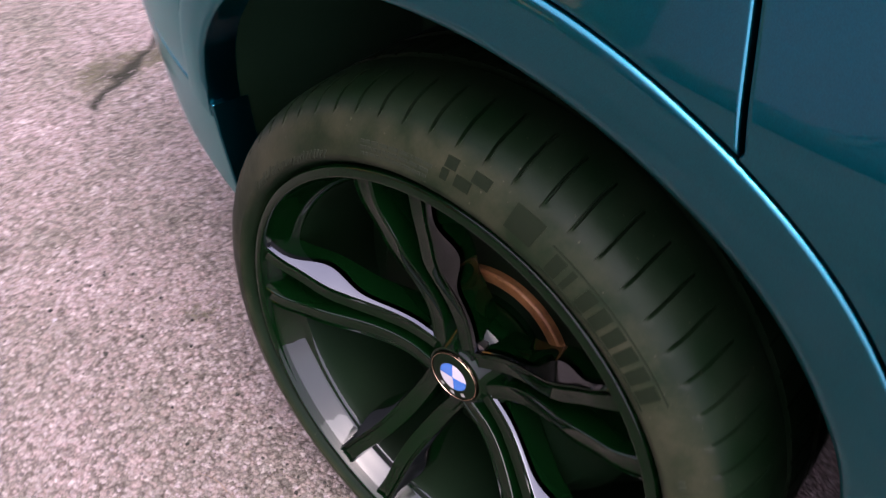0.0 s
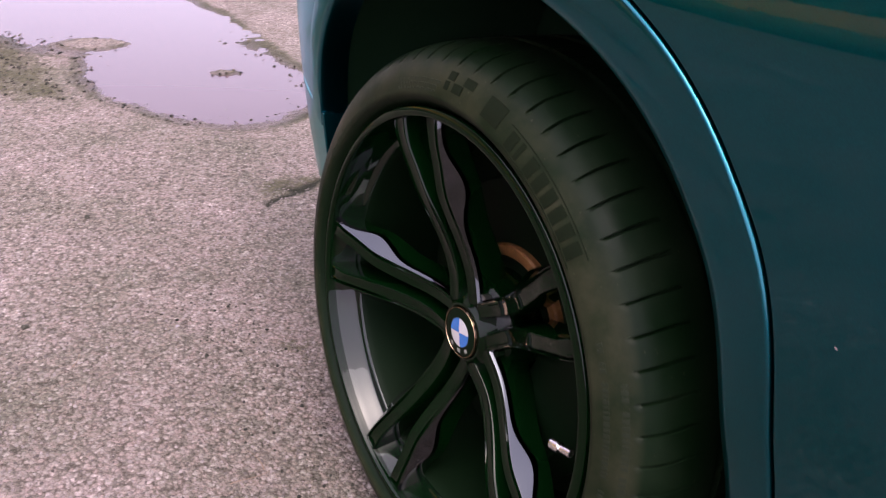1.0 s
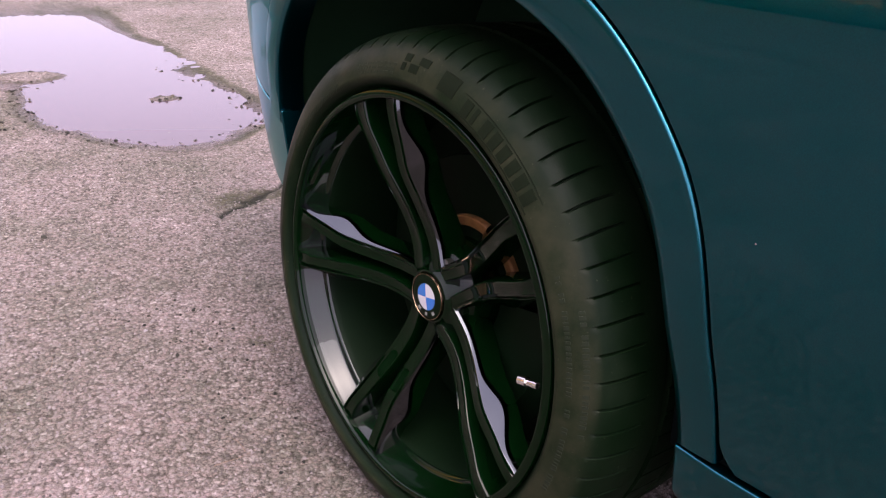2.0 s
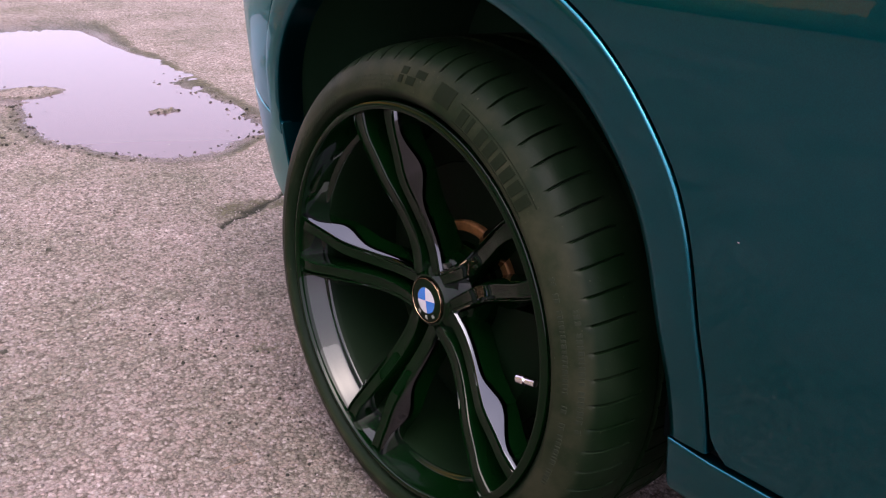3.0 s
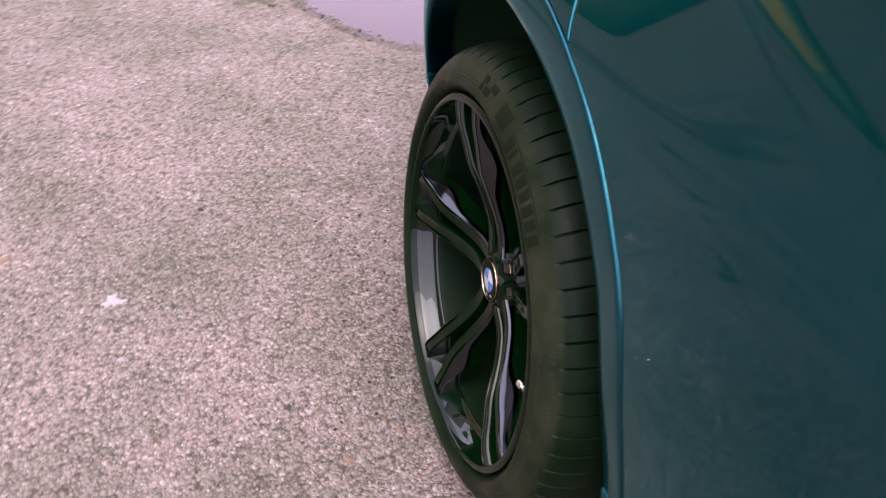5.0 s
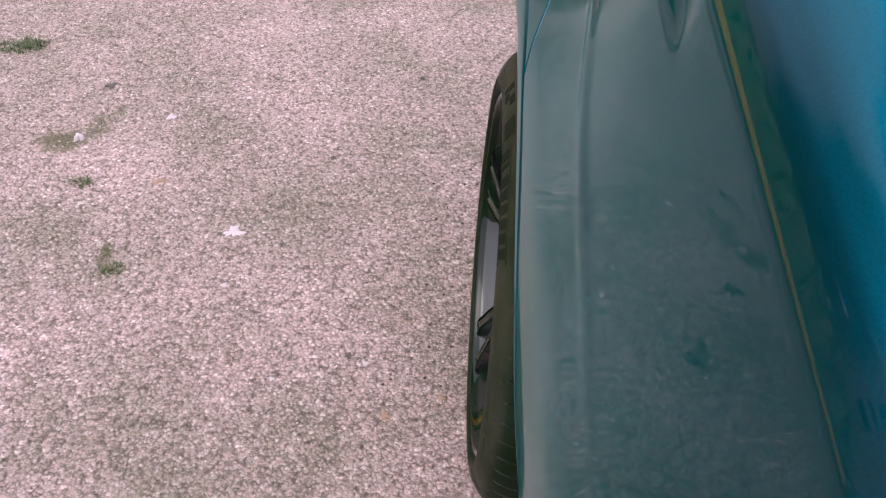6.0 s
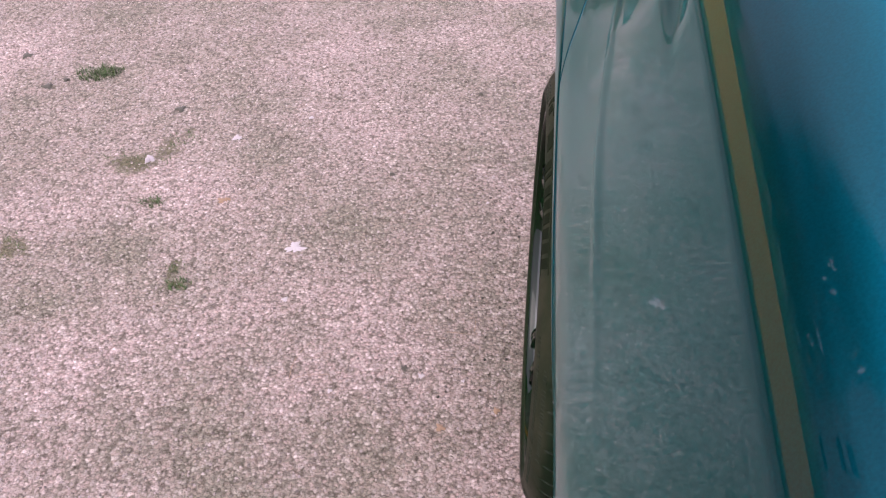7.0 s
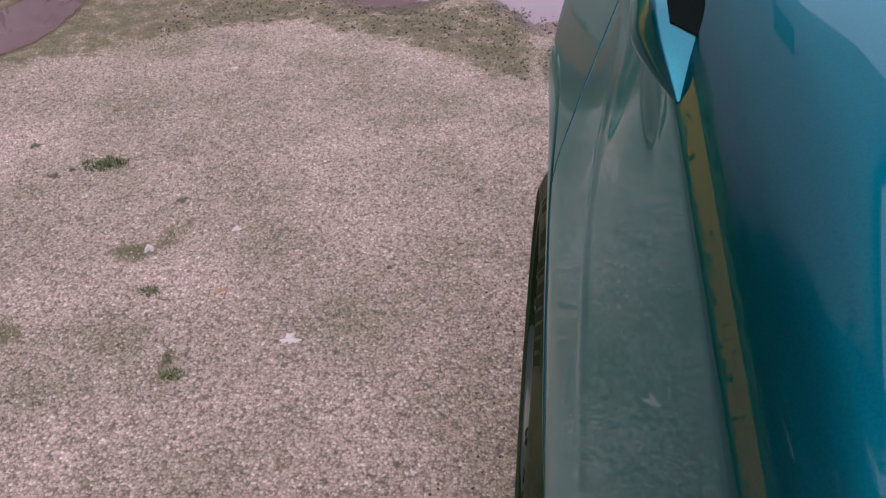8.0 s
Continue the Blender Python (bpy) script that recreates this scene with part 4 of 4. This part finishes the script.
for i, (x, y, r) in enumerate(((-1.00, 1.02, 0.020), (-1.44, 1.12, 0.02), (-1.40, 1.16, 0.012), (-0.245, 0.118, 0.010), (-0.36, 0.75, 0.008), (-0.16, 1.15, 0.007), (-1.59, 1.30, 0.02))):
    blob("clod", x, y, r, 0.006, EARTH, "small dark clod of earth on the asphalt", "clod", 20 + i)
for i, (x, y, r) in enumerate(((-0.76, 0.62, 0.016), (-0.75, 0.625, 0.010), (-0.16, -0.02, 0.012), (-0.06, 0.03, 0.010))):
    blob("leaf", x, y, r, 0.004, BROWN, "curled dry brown leaf on the asphalt", "leaf", 40 + i, 3)
blob("stone", -1.0, 0.775, 0.017, 0.010, SPLASH, "pale flat stone in a mossy patch", "stone", 60, 2)


def grass_tuft(x, y, r, blades, height, seed, label="small tuft of short green grass in the asphalt"):
    rnd = random.Random(seed)
    verts, faces = [], []
    z0 = ground_height(x, y) - 0.002
    for _ in range(blades):
        a, d = rnd.uniform(0, 6.28), r * math.sqrt(rnd.random())
        px, py = d * 1.4 * math.cos(a), d * math.sin(a)
        b = rnd.uniform(0, 6.28)
        L, w = height * rnd.uniform(0.5, 1.2), rnd.uniform(0.0008, 0.0018)
        lean = rnd.uniform(0.3, 1.3)
        dx, dy = math.cos(b), math.sin(b)
        k = len(verts)
        for t, ww in ((0, 1.0), (0.5, 0.8), (1.0, 0.05)):
            ox, oz = lean * L * t * t, L * t * (1 - 0.35 * lean * t)
            for sgn in (-1, 1):
                verts.append((px + dx * ox - dy * w * ww * sgn, py + dy * ox + dx * w * ww * sgn, oz))
        faces += [(k, k + 1, k + 3, k + 2), (k + 2, k + 3, k + 5, k + 4)]
    me = bpy.data.meshes.new("grass_tuft")
    me.from_pydata(verts, [], faces)
    me.materials.append(GREEN)
    ob = new("grass_tuft", me)
    ob.location = (x, y, z0)
    return tagged(ob, label, "grass", kind="stuff")


for i, (x, y, r, n, h) in enumerate(((-1.32, 1.20, 0.045, 220, 0.022), (-1.28, 1.215, 0.03, 110, 0.020), (-0.93, 0.60, 0.022, 90, 0.014), (-0.77, 0.32, 0.022, 80, 0.014), (-0.94, 0.87, 0.04, 60, 0.010), (-1.04, 0.77, 0.07, 120, 0.009), (-0.79, 0.37, 0.02, 30, 0.012), (-1.22, 0.41, 0.05, 70, 0.010))):
    grass_tuft(x, y, r, n, h, i)


def scatter(name, count, area, size, mat, seed, label, category, test=None):
    """Many small angular stones as one object."""
    rnd = random.Random(seed)
    verts, faces = [], []
    x0, x1, y0, y1 = area
    made = 0
    while made < count:
        x, y = rnd.uniform(x0, x1), rnd.uniform(y0, y1)
        if test and not test(x, y, rnd):
            continue
        made += 1
        r = size * rnd.uniform(0.45, 1.3)
        z = ground_height(x, y) + r * 0.15
        k = len(verts)
        sp = rnd.uniform(0, 6.28)
        for i in range(5):
            a = sp + i * 1.257 + rnd.uniform(-0.3, 0.3)
            q = r * rnd.uniform(0.7, 1.2)
            verts.append((x + q * math.cos(a), y + q * math.sin(a), z - r * 0.4))
        for i in range(4):
            a = sp + 0.6 + i * 1.571 + rnd.uniform(-0.3, 0.3)
            q = r * rnd.uniform(0.3, 0.75)
            verts.append((x + q * math.cos(a), y + q * math.sin(a), z + r * rnd.uniform(0.2, 0.6)))
        faces.append((k + 5, k + 6, k + 7, k + 8))
        for i in range(5):
            j = (i + 1) % 5
            t0, t1 = 5 + min(3, i * 4 // 5), 5 + (min(4, (i + 1) * 4 // 5)) % 4
            faces.append((k + i, k + j, k + t1) if t0 == t1 else (k + i, k + j, k + t1, k + t0))
    me = bpy.data.meshes.new(name)
    me.from_pydata(verts, [], faces)
    me.materials.append(mat)
    return tagged(new(name, me), label, category, kind="stuff")


def chip_material(name, dark, mid, light):
    m = material(name, mid, 0.85, spec=0.1)
    n, l, b = nodes_of(m)
    g = n.new("ShaderNodeNewGeometry")
    l.new(ramp(m, g.outputs["Random Per Island"], [(0.0, dark), (0.5, mid), (1.0, light)]), b.inputs["Base Color"])
    return m


CHIPS = chip_material("pinkish_stone_chips", (0.048, 0.041, 0.037), (0.110, 0.093, 0.085), (0.195, 0.170, 0.161))
GRIT = chip_material("dark_wet_grit", (0.012, 0.012, 0.01), (0.03, 0.028, 0.022), (0.08, 0.07, 0.055))
scatter("stone_chips", 22000, (-1.9, 0.4, -0.4, 2.0), 0.0032, CHIPS, 5, "loose pinkish stone chips on the asphalt", "gravel")
scatter("puddle_grit", 230, (0.0, 0.8, 1.65, 2.75), 0.0068, GRIT, 6, "dark grit lying in the shallow puddle", "grit", lambda x, y, r: -0.12 < basin(x, y) < 0.30 + 0.2 * r.random())
scatter("shore_grit", 1500, (-1.6, 0.3, 1.7, 2.9), 0.006, GRIT, 7, "dark damp grit along the mossy edge", "grit", lambda x, y, r: growth(x, y) > 0.45 + 0.3 * r.random())
scatter("tyre_crumbs", 170, (-0.22, 0.10, 0.05, 0.75), 0.0038, GRIT, 8, "dark crumbs of earth beside the tyre", "crumbs", lambda x, y, r: r.random() < math.exp(-((x + 0.03) / 0.10) ** 2))


def stalk(x, y, turn, length, seed):
    """A thin dry stalk lying on the ground."""
    rnd = random.Random(seed)
    bm = bmesh.new()
    rows = []
    for i in range(9):
        t = i / 8
        c = Vector((length * (t - 0.5), 0.12 * length * math.sin(3.0 * t + seed), 0.0022 + 0.002 * t))
        w = 0.0007 * (1 - 0.6 * t)
        rows.append([c + Vector((0, w * math.cos(a), w * math.sin(a))) for a in (0.5, 2.6, 4.7)])
    ob = part("stalk", sheet(rows, True), BROWN, None, "", 60)
    ob.location, ob.rotation_euler = (x, y, ground_height(x, y) + 0.001), (0, 0, turn)
    return tagged(ob, "thin dry brown stalk on the asphalt", "stalk", group="stalks on the yard")


for i, (x, y, turn, length) in enumerate(((-0.45, 0.12, 1.3, 0.10), (-0.42, 0.08, 0.4, 0.07), (-0.14, 0.22, 0.2, 0.06), (-0.12, 0.25, 1.8, 0.05), (-0.30, 0.62, 0.9, 0.05))):
    stalk(x, y, turn, length, i)


def paint_chip():
    bm = bmesh.new()
    bmesh.ops.create_icosphere(bm, subdivisions=1, radius=0.0009)
    bmesh.ops.scale(bm, vec=(0.35, 1.3, 1), verts=bm.verts)
    bmesh.ops.translate(bm, vec=body(-0.46, 0.638, -0.0003), verts=bm.verts)
    part("paint_chip", bm, SPLASH, car, "tiny white chip on the door")


paint_chip()
